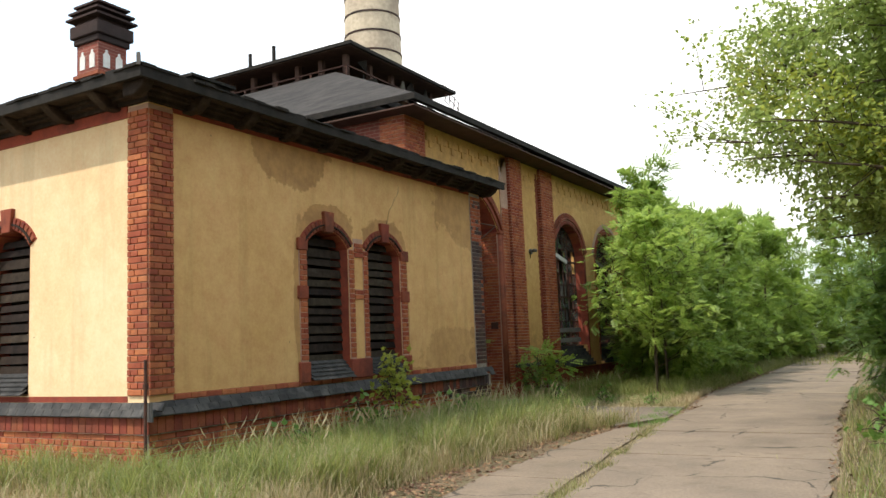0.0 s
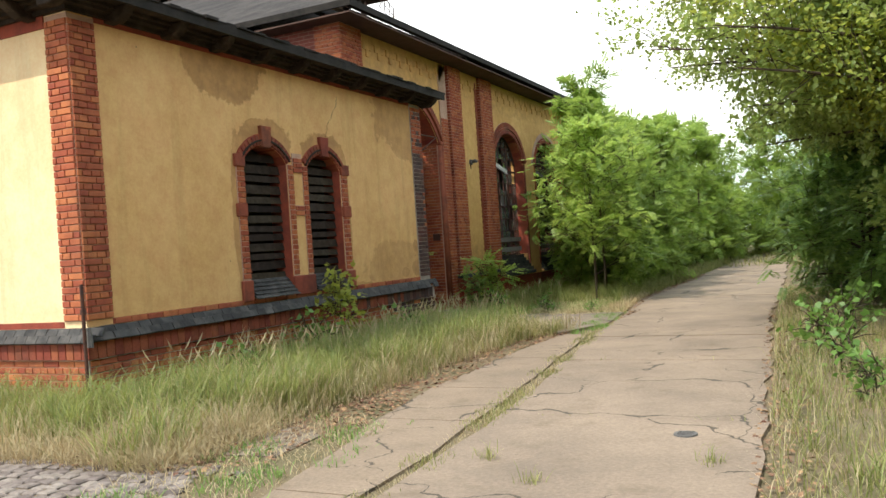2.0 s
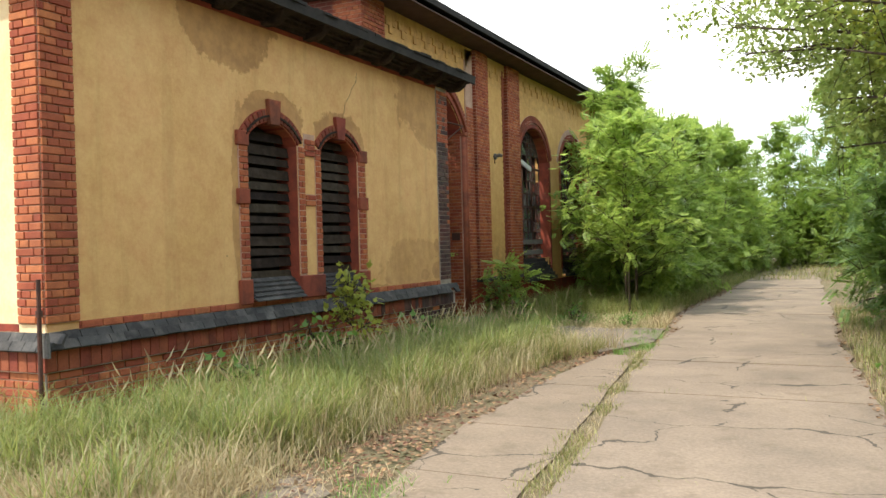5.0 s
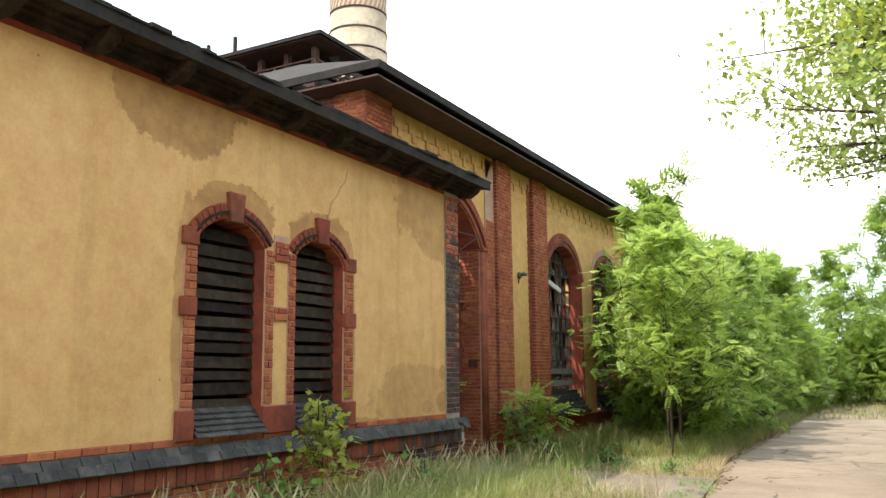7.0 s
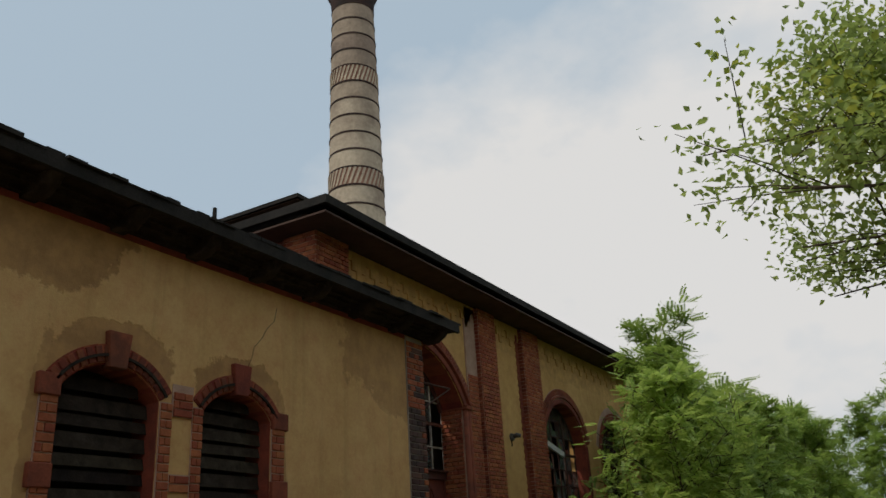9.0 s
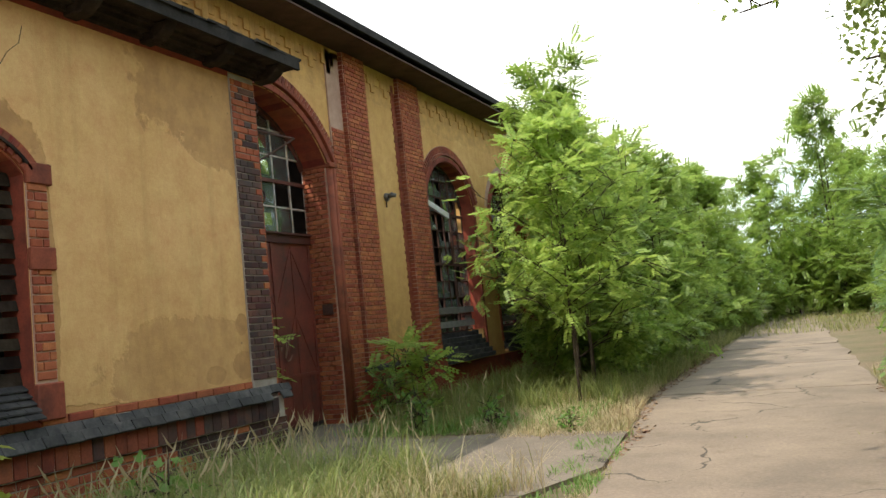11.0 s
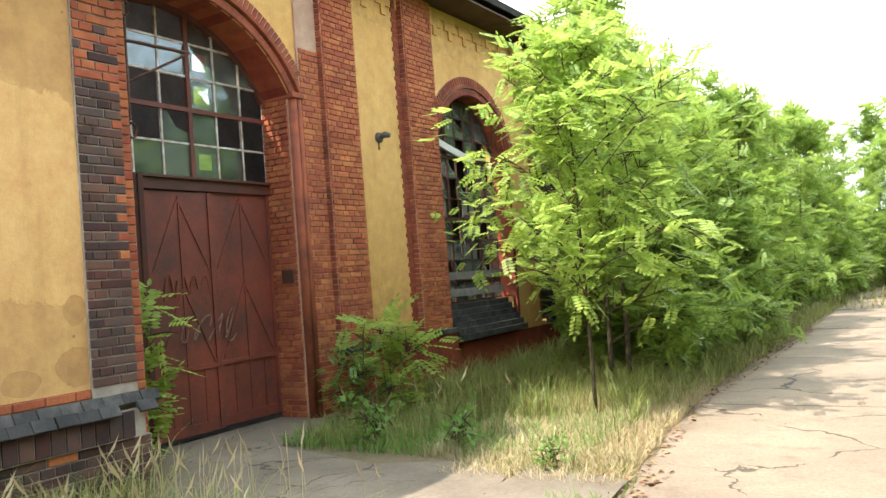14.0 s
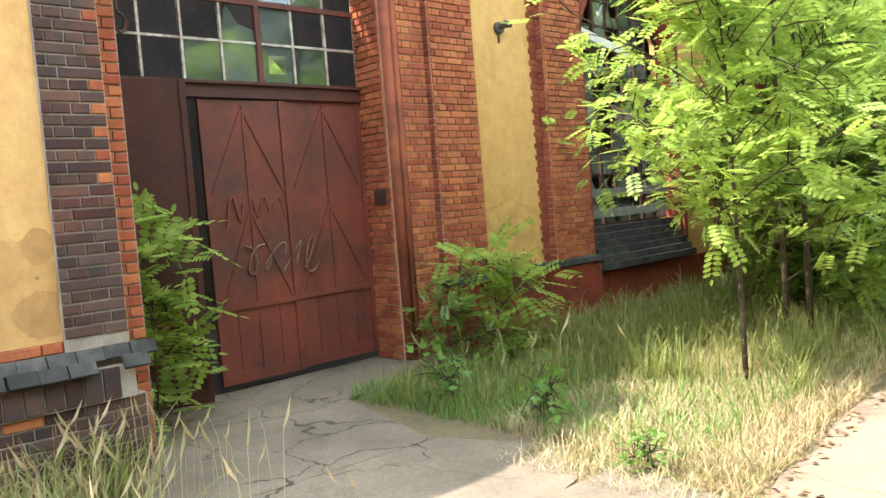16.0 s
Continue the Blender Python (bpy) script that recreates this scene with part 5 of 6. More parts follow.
# ---- plants ----
def scatter(name, tv, tf, rot, pos, scl, material, parent=None, label="", category="", kind=""):
    """One mesh of many copies of a small template: rot (n,3,3), pos (n,3), scl (n,)."""
    tv = np.asarray(tv, float)
    n, v = len(pos), len(tv)
    co = np.einsum('nij,vj->nvi', rot, tv) * scl[:, None, None] + pos[:, None, :]
    loops = np.concatenate([np.asarray(f) for f in tf])
    sizes = np.array([len(f) for f in tf])
    allv = (loops[None, :] + (np.arange(n) * v)[:, None]).ravel()
    tot = np.tile(sizes, n)
    me = bpy.data.meshes.new(name)
    me.vertices.add(n * v)
    me.vertices.foreach_set('co', co.ravel())
    me.loops.add(len(allv))
    me.loops.foreach_set('vertex_index', allv.astype(np.int32))
    me.polygons.add(len(tot))
    me.polygons.foreach_set('loop_start', np.concatenate(([0], np.cumsum(tot)[:-1])).astype(np.int32))
    me.update(calc_edges=True)
    me.validate()
    me.materials.append(material)
    ob = new(name, me)
    if parent:
        ob.parent = parent
        ob.matrix_parent_inverse = parent.matrix_basis.inverted()
    return tagged(ob, label, category, "", kind)


def frames_from(dirs, rs, roll=1.0):
    """Rotation matrices whose y axis follows dirs, with z roughly up and a random roll."""
    d = dirs / np.linalg.norm(dirs, axis=1, keepdims=True)
    up = np.tile((0.0, 0.0, 1.0), (len(d), 1)) + rs.normal(0, 0.35 * roll, (len(d), 3))
    x = np.cross(d, up)
    x /= np.linalg.norm(x, axis=1, keepdims=True) + 1e-9
    z = np.cross(x, d)
    return np.stack([x, d, z], axis=2)


def blade_template(bend):
    tv = [(-0.5, 0, 0), (0.5, 0, 0), (0.42, bend * 0.16, 0.42), (-0.42, bend * 0.16, 0.42), (0.28, bend * 0.5, 0.75), (-0.28, bend * 0.5, 0.75), (0, bend, 0.9)]
    return tv, [(0, 1, 2, 3), (3, 2, 4, 5), (5, 4, 6)]


def grass(name, pts, hlo, hhi, width, material, rs, label, bend=0.45):
    n = len(pts)
    ang = rs.uniform(0, 2 * np.pi, n)
    h = rs.uniform(hlo, hhi, n) * rs.uniform(0.7, 1.15, n)
    tv, tf = blade_template(bend)
    c, s = np.cos(ang), np.sin(ang)
    rot = np.zeros((n, 3, 3))
    lean = rs.normal(0, 0.42, n)
    w = width / h
    rot[:, 0, 0], rot[:, 1, 0] = c * w, s * w
    rot[:, 0, 1], rot[:, 1, 1] = -s, c
    rot[:, 2, 2] = 1
    rot[:, 0, 2], rot[:, 1, 2] = -s * lean, c * lean
    return scatter(name, tv, tf, rot, np.column_stack([pts, np.full(n, G - 0.04)]), h, material, None, label, "grass", "stuff")


rs = np.random.RandomState(12)


def verge_points(n, density=None):
    """Points of the verge between wing and road, thinner towards the paving."""
    out = []
    while len(out) < n:
        y = rs.uniform(4.6, 15.6, n)
        x = rs.uniform(-9.6, -3.2, n)
        left = np.where(y < 6.1, -12.5, WX + 0.1)
        edge = np.interp(y, (4.6, 5.5, 7.6, 11.2, 14, 15.6), (-5.4, -5.3, -5.15, -5.15, -4.55, -5.2))
        t = (x - left) / (edge - left)
        ok = (x > left) & (x < edge + rs.uniform(-0.4, 0.12, n)) & ~((y > 13.75 + 0.25 * np.sin(x * 4)) & (x > -7.45)) & ~(y > 14.5) & ~((y < 4.95) & (rs.uniform(0, 1, n) < 0.8)) & ~((y < 5.5 + 0.25 * np.sin(x * 3)) & (rs.uniform(0, 1, n) < 0.72))
        clump = np.sin(x * 3.1 + np.sin(y * 2.3)) * np.sin(y * 2.7 + 1.3 * np.sin(x * 1.9))
        ok &= rs.uniform(-1.1, 1, n) < clump + 0.35
        out.extend(np.column_stack([x, y])[ok])
    return np.array(out[:n])


def tufts(centres, per, spread):
    """Blades gathered in tufts round the centres."""
    return np.repeat(centres, per, axis=0) + rs.normal(0, spread, (len(centres) * per, 2))


p = verge_points(26000)
near = np.clip((-5.0 - p[:, 0]) / 2.6, 0, 1)
tall = rs.uniform(0, 1, len(p)) < 0.25 + 0.45 * near
grass("grass", p[tall], 0.24, 0.52, 0.008, M_GRASS, rs, "tall uncut green grass along the wall")
grass("grass", p[~tall], 0.1, 0.28, 0.008, M_GRASS, rs, "shorter green grass of the verge")
c = verge_points(620)
c = c[c[:, 0] < -5.5]
grass("grass", tufts(c, 26, 0.06), 0.36, 0.68, 0.011, M_TUFT, rs, "arching tufts of long green grass", 0.75)
c = verge_points(420)
grass("grass", tufts(c, 22, 0.05), 0.2, 0.42, 0.009, M_GRASS, rs, "small arching grass tufts of the verge", 0.7)
c = verge_points(330)
grass("dry_grass", tufts(c, 18, 0.08), 0.25, 0.6, 0.007, M_DRY, rs, "bleached dead tufts among the grass", 0.9)
p = verge_points(12000)
grass("dry_grass", p, 0.1, 0.42, 0.006, M_DRY, rs, "dry straw-coloured grass among the green", 0.7)


def band(n, y0, y1, f0, f1, power=1.0):
    y = rs.uniform(y0, y1, n)
    t = rs.uniform(0, 1, n) ** power
    a, b = np.array([f0(v) for v in y]), np.array([f1(v) for v in y])
    return np.column_stack([a + (b - a) * t, y])


grass("dry_grass", band(9000, 4.55, 6.2, lambda y: -12.0, lambda y: -5.2), 0.08, 0.4, 0.006, M_DRY, rs, "bleached straw at the corner of the wing", 0.9)
grass("dry_grass", band(5000, 5.5, 14.0, lambda y: -6.6, lambda y: -5.0), 0.06, 0.32, 0.006, M_DRY, rs, "bleached straw along the verge edge", 0.9)
grass("grass", band(4500, 16.95, 19.0, lambda y: -8.6, lambda y: -5.0), 0.06, 0.22, 0.012, M_WEED, rs, "low green weeds beside the apron", 0.8)
grass("dry_grass", band(14000, 4.5, 5.9, lambda y: -11.0, lambda y: -5.0), 0.05, 0.24, 0.007, M_DRY, rs, "flattened straw beside the setts", 1.6)
grass("dry_grass", band(1500, 3.4, 6.5, lambda y: -5.3, lambda y: road_left(y) - 0.9), 0.03, 0.12, 0.007, M_DRY, rs, "thin straw on the bare earth", 1.4)
p = band(2600, 3.2, 6.5, lambda y: -5.2, lambda y: road_left(y) - 0.7)
p = p[np.sin(p[:, 0] * 5.5) * np.sin(p[:, 1] * 4.3 + 1) > 0.1]
grass("grass", p, 0.04, 0.13, 0.009, M_WEED, rs, "low weeds on the bare earth", 0.8)
# right verge, and strips along the far road
p = band(16000, -1, 22, lambda y: road_right(y) + 0.05, lambda y: road_right(y) + 3.4)
grass("grass", p, 0.07, 0.26, 0.008, M_GRASS, rs, "short patchy grass of the right-hand verge")
grass("dry_grass", band(12000, -1, 22, lambda y: road_right(y) + 0.02, lambda y: road_right(y) + 3.4), 0.05, 0.25, 0.006, M_DRY, rs, "straw-dry grass of the verge", 0.8)
p = band(30000, 17.0, 40, lambda y: -9.0 if y > 18.9 else -8.3, lambda y: road_left(y) - 0.12)
p = p[(p[:, 1] > 18.9 + 0.5 * np.sin(p[:, 0] * 2.2)) | (p[:, 0] < -6.9) | (rs.uniform(0, 1, len(p)) < 0.12)]
grass("grass", p, 0.16, 0.42, 0.011, M_GRASS, rs, "soft green grass under the young trees")
c = band(220, 18.6, 27, lambda y: -8.6, lambda y: road_left(y) - 0.3)
grass("grass", tufts(c, 24, 0.07), 0.3, 0.6, 0.011, M_TUFT, rs, "long arching grass under the saplings", 0.7)
c = band(70, 5, 20, lambda y: road_right(y) + 0.15, lambda y: road_right(y) + 3.0)
grass("grass", tufts(c, 20, 0.06), 0.15, 0.36, 0.009, M_TUFT, rs, "low tufts in the dry verge", 0.7)
grass("dry_grass", band(15000, 16.9, 21, lambda y: -6.6, lambda y: road_left(y) - 0.05), 0.04, 0.22, 0.007, M_DRY, rs, "bleached dry grass beside the apron", 0.8)
grass("grass", band(5000, 34, 60, lambda y: road_left(y) - 3, lambda y: road_right(y) + 4), 0.15, 0.35, 0.02, M_GRASS, rs, "grass across the far end of the track")
grass("dry_grass", band(2600, 16.3, 17.3, lambda y: -6.0, lambda y: road_left(y) - 0.05), 0.03, 0.16, 0.008, M_DRY, rs, "bleached grass in the corner of the apron", 0.9)
grass("grass", band(1500, 16.5, 17.4, lambda y: -6.0, lambda y: road_left(y) - 0.05), 0.03, 0.14, 0.009, M_GRASS, rs, "low grass in the corner of the apron", 0.8)
# weeds along the seam of apron and road
p = band(2200, 13.0, 16.6, lambda y: road_left(y) - 0.5, lambda y: road_left(y) + 0.05)
p = p[np.sin(p[:, 1] * 5.1) * np.sin(p[:, 0] * 6.0 + 0.7) + rs.normal(0, 0.25, len(p)) > 0.1]
grass("grass", p, 0.04, 0.15, 0.009, M_WEED, rs, "low weeds along the seam of apron and road", 0.7)
# joint between strip and road
p = band(6500, 2.5, 15, lambda y: road_left(y) - 0.26, lambda y: road_left(y) + 0.1)
p = p[np.sin(p[:, 1] * 3.7 + 2 * np.sin(p[:, 1] * 1.3)) + rs.normal(0, 0.3, len(p)) > 0.25]
grass("grass", p, 0.03, 0.1, 0.007, M_GRASS, rs, "low weeds in the joint of the paving")
grass("dry_grass", band(2000, 2.5, 15, lambda y: road_left(y) - 0.18, lambda y: road_left(y) + 0.02), 0.03, 0.09, 0.006, M_DRY, rs, "dry weeds in the joint of the paving", 0.8)
jp = np.concatenate([np.column_stack([rs.uniform(-3.2, -0.9, 60), rs.normal(j, 0.025, 60)]) for j in (3.1, 6.9, 10.2, 12.6, 15.9)])
jp = jp[np.sin(jp[:, 0] * 5.0 + jp[:, 1] * 3) > 0.1]
grass("grass", jp, 0.03, 0.1, 0.008, M_GRASS, rs, "tufts in the joints of the slabs")
tuft = np.concatenate([rs.normal((x, y), 0.05, (50, 2)) for x, y in ((-2.2, 4.9), (-1.15, 5.6), (-2.7, 5.4), (-1.9, 4.1), (-6.9, 4.75), (-5.5, 4.6), (-4.6, 4.5), (-5.0, 6.6), (-5.2, 7.2))])
grass("grass", tuft, 0.06, 0.18, 0.007, M_GRASS, rs, "small weed tufts in cracks")
# litter of dead leaves along the strip and kerb
n = 4200
lp = np.concatenate([band(1800, 6, 14, lambda y: float(np.interp(y, (6, 7.6, 11.2, 14), (-5.3, -5.3, -5.35, -4.95))), lambda y: float(np.interp(y, (6, 7.6, 11.2, 14), (-4.3, -4.45, -4.6, -4.45)))),
                     band(1500, 17, 30, lambda y: road_left(y) - 0.45, lambda y: road_left(y) + 0.12), band(900, 4.5, 7.5, lambda y: -6.3, lambda y: -4.4), band(700, 14.4, 16.9, lambda y: -5.3, lambda y: -4.1), band(900, 3, 20, lambda y: road_right(y) - 0.08, lambda y: road_right(y) + 0.35)])
n = len(lp)
lt = [(-0.5, 0, 0), (0, -0.35, 0.12), (0.5, 0, 0.05), (0, 0.35, 0.15)]
ld = rs.normal(0, 1, (n, 3)) * (1, 1, 0.2)
scatter("leaf_litter", lt, [(0, 1, 2, 3)], frames_from(ld, rs, 0.3), np.column_stack([lp, np.full(n, G + 0.002)]), rs.uniform(0.03, 0.07, n), M_DEADL, None, "brown dead leaves swept along the paving edge", "leaf litter", "stuff")


def stalks(name, pts, h, label):
    """Tall dry seed stalks."""
    n = len(pts)
    hh = rs.uniform(h * 0.6, h, n)
    tv = [(-0.004, 0, 0), (0.004, 0, 0), (0.003, 0.05, 0.75), (-0.003, 0.05, 0.75), (-0.008, 0.06, 0.78), (0.008, 0.1, 0.85), (0, 0.13, 1.0)]
    ang = rs.uniform(0, 6.28, n)
    rot = np.zeros((n, 3, 3))
    rot[:, 0, 0], rot[:, 1, 0], rot[:, 0, 1], rot[:, 1, 1] = np.cos(ang), np.sin(ang), -np.sin(ang) * 1.8, np.cos(ang) * 1.8
    rot[:, 2, 2] = 1
    scatter(name, tv, [(0, 1, 2, 3), (3, 2, 5, 4), (4, 5, 6)], rot, np.column_stack([pts, np.full(n, G)]), hh, M_DRY, None, label, "grass", "stuff")


stalks("seed_stalk", np.concatenate([band(420, 6.6, 14.4, lambda y: WX + 0.2, lambda y: -6.2), band(50, 13.6, 15.0, lambda y: -7.6, lambda y: -5.4), band(16, 17.2, 19, lambda y: -8, lambda y: -6)]), 0.75, "tall dry seed stalks standing over the grass")

# pinnate frond: a stem with paired leaflets
def frond(pairs, fine):
    """Stem with paired oval leaflets; the fine one has rounder leaflets."""
    fv, ff = [(-0.01, 0, 0), (0.01, 0, 0), (0, 1, -0.12)], [(0, 1, 2)]
    def leaflet(p, d, length):
        d = Vector(d).normalized()
        side = Vector((-d.y, d.x, 0)) * length * (0.27 if fine else 0.27)
        p, d, k = Vector(p), d * length, len(fv)
        fold = Vector((0, 0, 0.05 * length))
        if fine:
            fv.extend(tuple(v) for v in (p, p + d * 0.3 + side * 0.9 + fold, p + d * 0.72 + side * 0.8 + fold, p + d, p + d * 0.72 - side * 0.8 + fold, p + d * 0.3 - side * 0.9 + fold))
            ff.extend([(k, k + 1, k + 2, k + 3), (k, k + 3, k + 4, k + 5)])
        else:
            fv.extend(tuple(v) for v in (p, p + d * 0.5 + side + fold, p + d, p + d * 0.5 - side + fold))
            ff.append((k, k + 1, k + 2, k + 3))
    for i in range(pairs):
        t = 0.14 + 0.82 * i / pairs
        for s in (-1, 1):
            leaflet((0, t, -0.12 * t * t), (s, 0.28, -0.12), (0.33 if fine else 0.3) * (1 - 0.25 * abs(t - 0.5)))
    leaflet((0, 0.97, -0.12), (0, 1, -0.1), 0.25)
    return fv, ff


FROND_V, FROND_F = frond(6, False)
FINE_V, FINE_F = frond(5, True)
MAPLE_V = [(0, 0, 0), (0.3, 0.15, 0.05), (0.5, 0.5, 0.0), (0.24, 0.55, 0.04), (0, 1.0, -0.08), (-0.24, 0.55, 0.04), (-0.5, 0.5, 0.0), (-0.3, 0.15, 0.05)]
MAPLE_F = [(0, 1, 2, 3), (0, 3, 4, 5), (0, 5, 6, 7)]
OVAL_V = [(0, 0, 0), (0.36, 0.42, 0.09), (0, 1.0, -0.1), (-0.36, 0.42, 0.09)]
OVAL_F = [(0, 1, 2), (0, 2, 3)]


def tree(name, label, at, height, spread, limbs, per_limb, leaf_size, material, seed, template='frond', clear=0.12, trunk_r=0.05, droop=0.35, stems=1, pull=(0, 0), young=None, grp="", keep=None, scatter_r=0.07, lift=(0.25, 0.8, 0.5)):
    """A tapered trunk with limbs and twigs, and a crown of single leaves or fronds with gaps."""
    r = np.random.RandomState(seed)
    root = empty(name, label, "tree", grp, at=at)
    base = np.array(at, float)
    tips, tdir = [], []
    wood = bmesh.new()
    for s in range(stems):
        off = np.array((r.uniform(-0.25, 0.25), r.uniform(-0.25, 0.25), 0)) * (stems > 1)
        hh = height * r.uniform(0.75, 1.0) if s else height
        bend = r.normal(0, 0.05 * height, 2) * 0.5
        axis = [base + off + np.array((bend[0] * t * t, bend[1] * t * t, hh * t - 0.05)) for t in np.linspace(0, 1, 8)]
        tube(wood, [Vector(p) for p in axis], [max(0.006, trunk_r * (1 - t * 0.93)) for t in np.linspace(0, 1, 8)], 7)
        m = limbs // stems
        for i in range(m):
            t = clear + (1 - clear) * (i + r.uniform(0, 0.9)) / m
            p0 = np.array([np.interp(t * 7, range(8), [a[q] for a in axis]) for q in range(3)])
            ang = i * 2.4 + r.uniform(-0.5, 0.5)
            shape = math.sin(math.pi * min(1, 0.22 + 0.74 * t)) ** 0.8
            L = spread * shape * r.uniform(0.55, 1.1)
            d = np.array((math.cos(ang), math.sin(ang), r.uniform(lift[0], lift[1]) + lift[2] * t))
            d[:2] += pull
            d /= np.linalg.norm(d)
            while keep and L > 0.4 and not keep(p0 + d * L + np.array((0, 0, -droop * L * 0.6))):
                L *= 0.85
            q = [p0 + d * L * u + np.array((0, 0, -droop * L * u * u * 0.6)) for u in np.linspace(0, 1, 6)]
            tube(wood, [Vector(v) for v in q], [max(0.004, trunk_r * 0.45 * (1 - t * 0.6) * (1 - 0.85 * u)) for u in np.linspace(0, 1, 6)], 5)
            ntw = 5 + int(L * (5 if template in ('leaf', 'oval') else 2))
            for _ in range(ntw):
                u = r.uniform(0.25, 1.0)
                c = np.array([np.interp(u * 5, range(6), [v[k] for v in q]) for k in range(3)])
                e = d * 0.5 + r.normal(0, 0.6, 3)
                e /= np.linalg.norm(e)
                tl = r.uniform(0.25, 0.6) * (0.4 + 0.35 * L)
                end = c + e * tl
                if keep and not keep(end):
                    continue
                tube(wood, [Vector(c), Vector(c + e * tl * 0.5 + np.array((0, 0, 0.02))), Vector(end)], [0.008, 0.006, 0.003], 4)
                k = max(1, per_limb // ntw)
                f = r.uniform(0.15, 1.1, k)[:, None]
                tips.append(c + e * tl * f + r.normal(0, scatter_r + (0.012 if template in ('leaf', 'oval') else 0.03) * L, (k, 3)))
                tdir.append(e * 0.6 + r.normal(0, 0.7, (k, 3)) * (1, 1, 1 if template in ('leaf', 'oval') else 0.55) + np.array((0, 0, -droop if template in ('leaf', 'oval') else -0.35 * droop)))
    pos, dr = np.concatenate(tips), np.concatenate(tdir)
    part("trunk", wood, M_BARK, root, smooth=True)
    tv, tf = {'frond': (FROND_V, FROND_F), 'fine': (FINE_V, FINE_F), 'leaf': (MAPLE_V, MAPLE_F), 'oval': (OVAL_V, OVAL_F)}[template]
    rot = frames_from(dr, r, 1.0 if template in ('leaf', 'oval') else 0.6)
    sc = r.uniform(0.65, 1.2, len(pos)) * leaf_size
    if young is not None:
        sel = r.uniform(0, 1, len(pos)) < young[1] * (np.sin(pos[:, 0] * 1.7 + pos[:, 2] * 2.1) > 0.2)
        scatter("young_leaves", tv, tf, rot[sel], pos[sel], sc[sel], young[0], root, kind="stuff")
        rot, pos, sc = rot[~sel], pos[~sel], sc[~sel]
    scatter("crown", tv, tf, rot, pos, sc, material, root, kind="stuff")
    return root


t1 = tree("robinia_sapling", "young bright green robinia sapling beside the gate", (-5.62, 19.1, G), 4.25, 1.8, 30, 50, 0.24, M_ROB_LIT, 3, 'fine', trunk_r=0.026, clear=0.24, droop=0.25)
t2 = tree("robinia_tree", "young green robinia in the thicket by the hall", (-6.2, 21.3, G), 5.9, 2.0, 28, 72, 0.32, M_THICK, 4, trunk_r=0.04, clear=0.08, stems=2)
t3 = tree("robinia_tree", "dense green robinia of the thicket", (-6.6, 24.6, G), 5.7, 2.3, 32, 72, 0.34, M_THICK, 9, trunk_r=0.045, clear=0.04, stems=2)
GRP = "trees of the thicket"
for ob in (t2, t3):
    tagged(ob, group=GRP)
r = random.Random(21)
for k, (x, y, s) in enumerate([(-7.6, 27.0, 0.95), (-5.9, 28.4, 0.9), (-8.0, 30.5, 1.05), (-6.2, 32.0, 0.92), (-7.4, 35.5, 1.05), (-6.0, 38.0, 1.0), (-8.6, 40.0, 1.2), (-6.0, 44.0, 1.1), (-8.0, 48, 1.3),
                                (-4.2, 51, 1.05), (-1.0, 54, 1.1), (2.5, 50, 1.2), (-11, 56, 1.6), (-5, 62, 1.6), (0.5, 64, 1.7), (6, 60, 1.7), (1.2, 42, 1.1), (2.6, 35, 1.15), (0.6, 47, 1.0), (3.5, 29, 1.25), (5.5, 40, 1.7), (-16, 62, 1.7), (10, 52, 1.9), (12, 38, 1.6)]):
    copy_thing(t2 if k % 2 else t3, pose(x, y, G, 0, 0, r.uniform(0, 360)) @ Matrix.Diagonal((s * 1.1, s * 1.1, s, 1)))
copy_thing(t3, pose(-1.2, 50.5, G, 0, 0, 40) @ Matrix.Diagonal((1.5, 1.5, 1.75, 1)))
# dense bushes beside the road
b1 = tree("robinia_bush", "dense green robinia bush at the road edge, leaves darkened as shaded", (0.25, 17.2, G), 3.9, 2.0, 46, 70, 0.36, M_ROB_SHADE, 14, trunk_r=0.05, clear=0.02, droop=0.8, stems=3)
copy_thing(b1, pose(1.7, 15.2, G, 0, 0, 130) @ Matrix.Diagonal((1, 1, 1.0, 1)))
copy_thing(b1, pose(0.6, 21.0, G, 0, 0, 250) @ Matrix.Diagonal((1.1, 1.1, 1.15, 1)))
copy_thing(b1, pose(2.8, 18.6, G, 0, 0, 70) @ Matrix.Diagonal((1.2, 1.2, 1.3, 1)))
copy_thing(b1, pose(1.2, 25.5, G, 0, 0, 10) @ Matrix.Diagonal((1.1, 1.1, 1.2, 1)))
b2 = tree("robinia_bush", "bushy bright green robinia scrub beside the track", (-6.7, 23.0, G), 2.6, 1.6, 34, 52, 0.34, M_THICK, 15, trunk_r=0.03, clear=0.02, droop=0.4, stems=3, grp="scrub along the track")
r = random.Random(77)
for x, y, s in ((-5.75, 22.7, 0.85), (-5.6, 25.2, 0.95), (-7.4, 26, 1.0), (-6.4, 27, 0.9), (-6.9, 29.5, 1.0), (-6.2, 33.5, 1.0), (-6.0, 36.5, 1.05), (-5.8, 40, 1.1), (-5.6, 43, 1.2), (-5.2, 47, 1.3), (-3.5, 50, 1.4), (-1.2, 49, 1.3), (1.2, 46, 1.3), (0.9, 38, 1.2), (0.7, 33, 1.1), (0.5, 29, 1.1), (3.8, 45, 1.6), (-2.2, 56, 1.9), (-7.5, 53, 1.9), (2.5, 57, 2.2), (-12, 60, 2.4), (7, 52, 2.2)):
    copy_thing(b2, pose(x, y, G, 0, 0, r.uniform(0, 360)) @ Matrix.Diagonal((s, s, s, 1)))
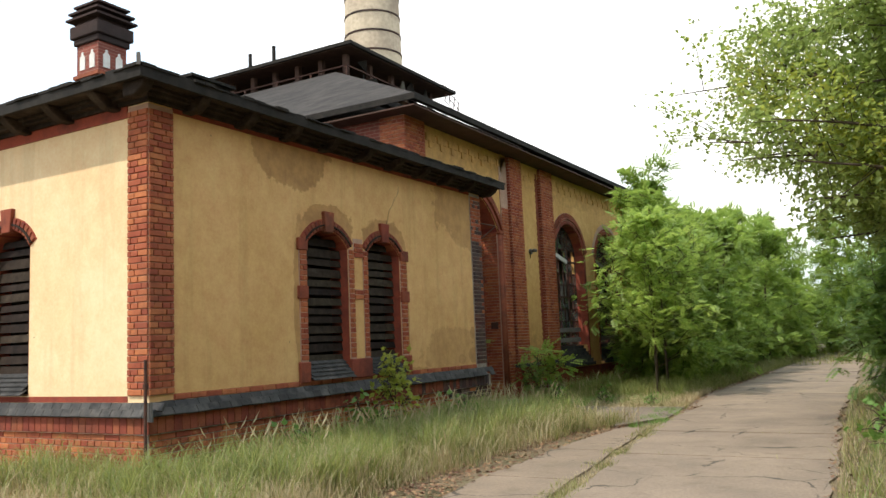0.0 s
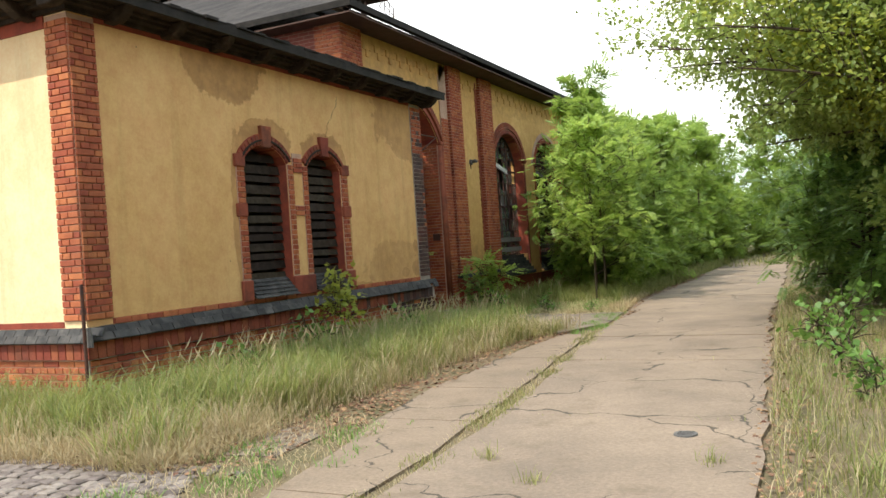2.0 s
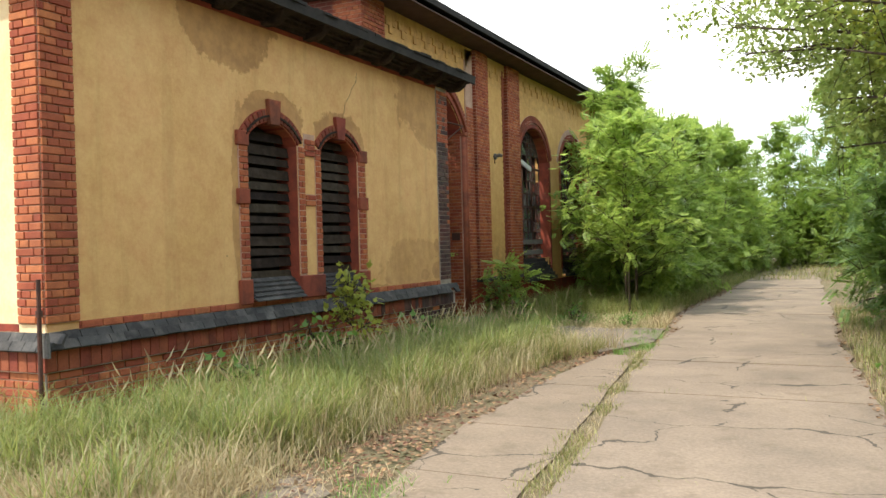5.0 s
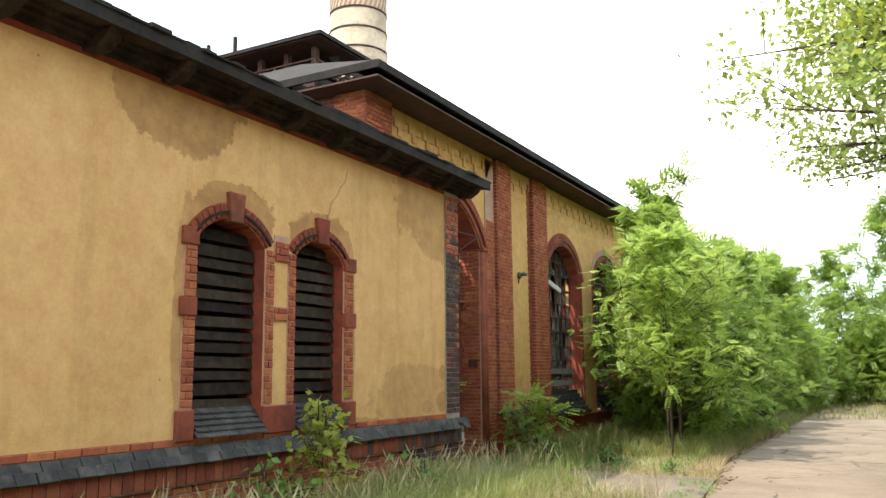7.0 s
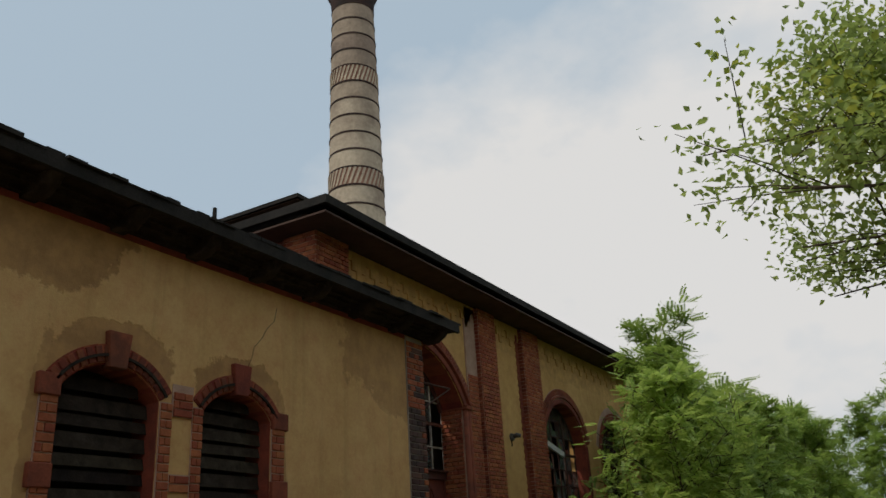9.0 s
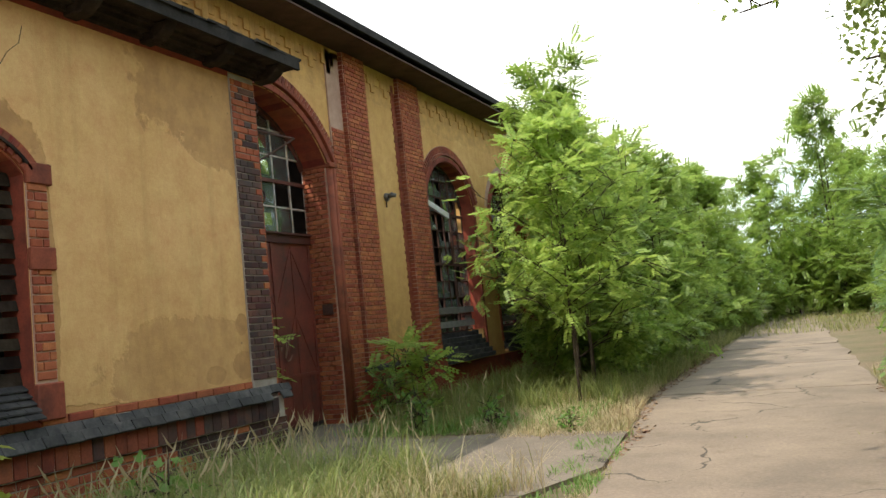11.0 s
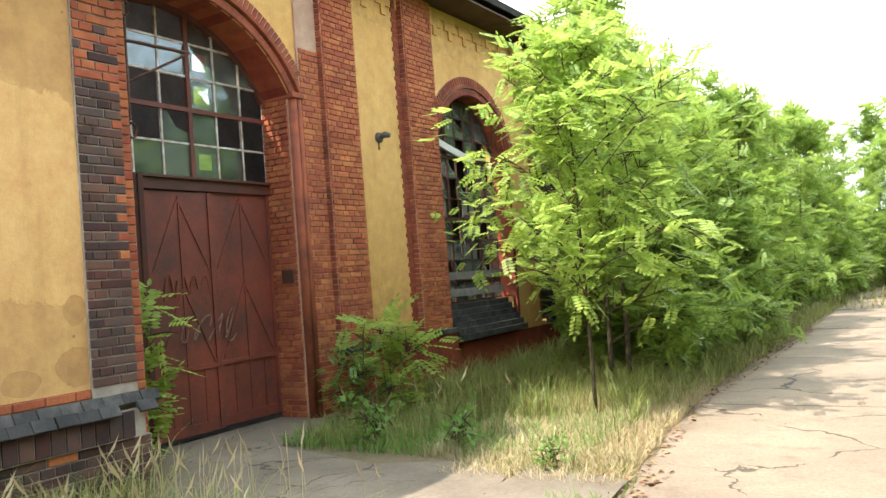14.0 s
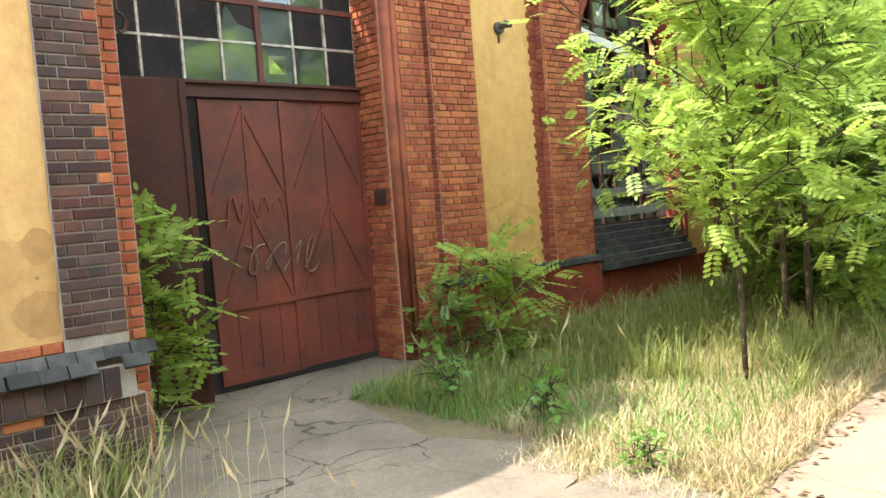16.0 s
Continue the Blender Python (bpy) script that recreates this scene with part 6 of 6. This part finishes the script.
# overhanging maple
def crown_room(p):
    """The maple's crown stays above the road and short of the hall."""
    x, y, z = p
    low = 4.0 + 0.45 * max(0.0, -x - 2.0) if x < -1.6 else 2.9
    return x > -3.45 + 0.9 * max(0.0, z - 5.7) and low < z and 10.6 < y < 19.0 and (y < 16.6 or x > -1.2)


tree("maple_tree", "large airy maple leaning over the road", (2.5, 14.2, G), 7.6, 7.2, 100, 1900, 0.095, M_MAP, 31, 'oval', clear=0.36, trunk_r=0.19, droop=0.2, pull=(-0.85, 0.0), lift=(0.05, 0.4, 0.25), young=(M_MAPY, 0.4), keep=crown_room, scatter_r=0.06)
tree("maple_tree", "younger maple with yellow-green shoots at the road edge", (1.6, 12.8, G), 5.6, 2.3, 40, 700, 0.11, M_MAP, 35, 'oval', clear=0.2, trunk_r=0.06, droop=0.4, pull=(-0.2, 0), young=(M_MAPY, 0.8))
# unseen wood added to cut skylight on the walls, mirrored in the gate's panes
wood = tree("woodland_tree", "tall green tree of the unseen wood added across the road", (11.5, 36.0, G), 10.5, 4.6, 44, 110, 0.5, M_FARWOOD, 61, 'leaf', clear=0.06, trunk_r=0.2, droop=0.4, grp="wood across the road", scatter_r=0.25)
r = random.Random(62)
for k in range(17):
    s = r.uniform(0.85, 1.2)
    copy_thing(wood, pose(11.5 + (k % 2) * 3.5 + r.uniform(-0.5, 0.5), -14 + k * 2.9, G, 0, 0, r.uniform(0, 360)) @ Matrix.Diagonal((s, s, s, 1)))
# shrubs near the gate
tree("robinia_shrub", "low green robinia shrub at the pilaster foot", (-8.3, 18.9, G), 1.05, 0.85, 12, 10, 0.38, M_ROB_LIT, 41, 'fine', trunk_r=0.015, clear=0.05, droop=0.4)
tree("robinia_shrub", "green robinia shoot growing by the open gate leaf", (-8.8, 15.3, G), 1.75, 0.5, 12, 10, 0.36, M_ROB_LIT, 42, 'fine', trunk_r=0.014, clear=0.1, droop=0.5)
tree("elder_shoot", "light green leafy shoot against the plinth", (-7.2, 10.4, G), 1.2, 0.34, 10, 26, 0.11, M_MAPY, 43, 'leaf', trunk_r=0.012, clear=0.45, droop=0.1)
tree("elder_shoot", "low leafy weeds at the foot of the wall", (-7.3, 9.8, G), 0.55, 0.5, 9, 22, 0.1, M_WEED, 44, 'leaf', trunk_r=0.01, clear=0.2, droop=0.1)
tree("robinia_shrub", "low dark shrub beside the gate jamb", (-8.45, 18.3, G), 0.7, 0.4, 8, 20, 0.2, M_ROB_SHADE, 45, trunk_r=0.012, clear=0.05)
r = random.Random(33)
weed = tree("weed_plant", "broad-leaved green weed in the verge", (-0.35, 9.6, G), 0.4, 0.28, 7, 16, 0.09, M_WEED, 46, 'leaf', trunk_r=0.006, clear=0.1, droop=0.1, grp="verge weeds")
for x, y, s in ((-0.1, 8.0, 0.8), (0.5, 7.0, 1.0), (0.9, 6.1, 0.9), (0.2, 5.6, 0.6), (-0.6, 11.2, 1.1), (-0.3, 12.6, 1.2), (-5.1, 16.7, 0.5), (-6.3, 17.2, 0.8), (-7.4, 17.3, 0.9), (-7.0, 8.0, 1.0), (-6.9, 12.0, 1.1)):
    copy_thing(weed, pose(x, y, G, 0, 0, r.uniform(0, 360)) @ Matrix.Diagonal((s, s, s, 1)))

# rusty post at the corner
post = empty("iron_post", "thin rusty iron post standing at the corner of the wing", "post", at=(-7.62, 6.05, G))
bm = bmesh.new()
tube(bm, [(-7.62, 6.05, G - 0.1), (-7.63, 6.06, 1.55)], 0.02, 7)
part("rod", bm, M_IRON, post)
bm = bmesh.new()
tube(bm, [(-7.63, 6.06, 1.22), (-7.63, 6.06, 1.28)], 0.03, 8)
part("collar", bm, M_IRON, post)
bm = bmesh.new()
prism(bm, [(-7.70, 6.10, 0.86), (-7.58, 6.10, 0.86), (-7.60, 6.10, 1.08), (-7.68, 6.10, 1.05)], (0, 0.03, 0))
part("bracket_plate", bm, M_GREY, post, "broken pale lump behind the post")
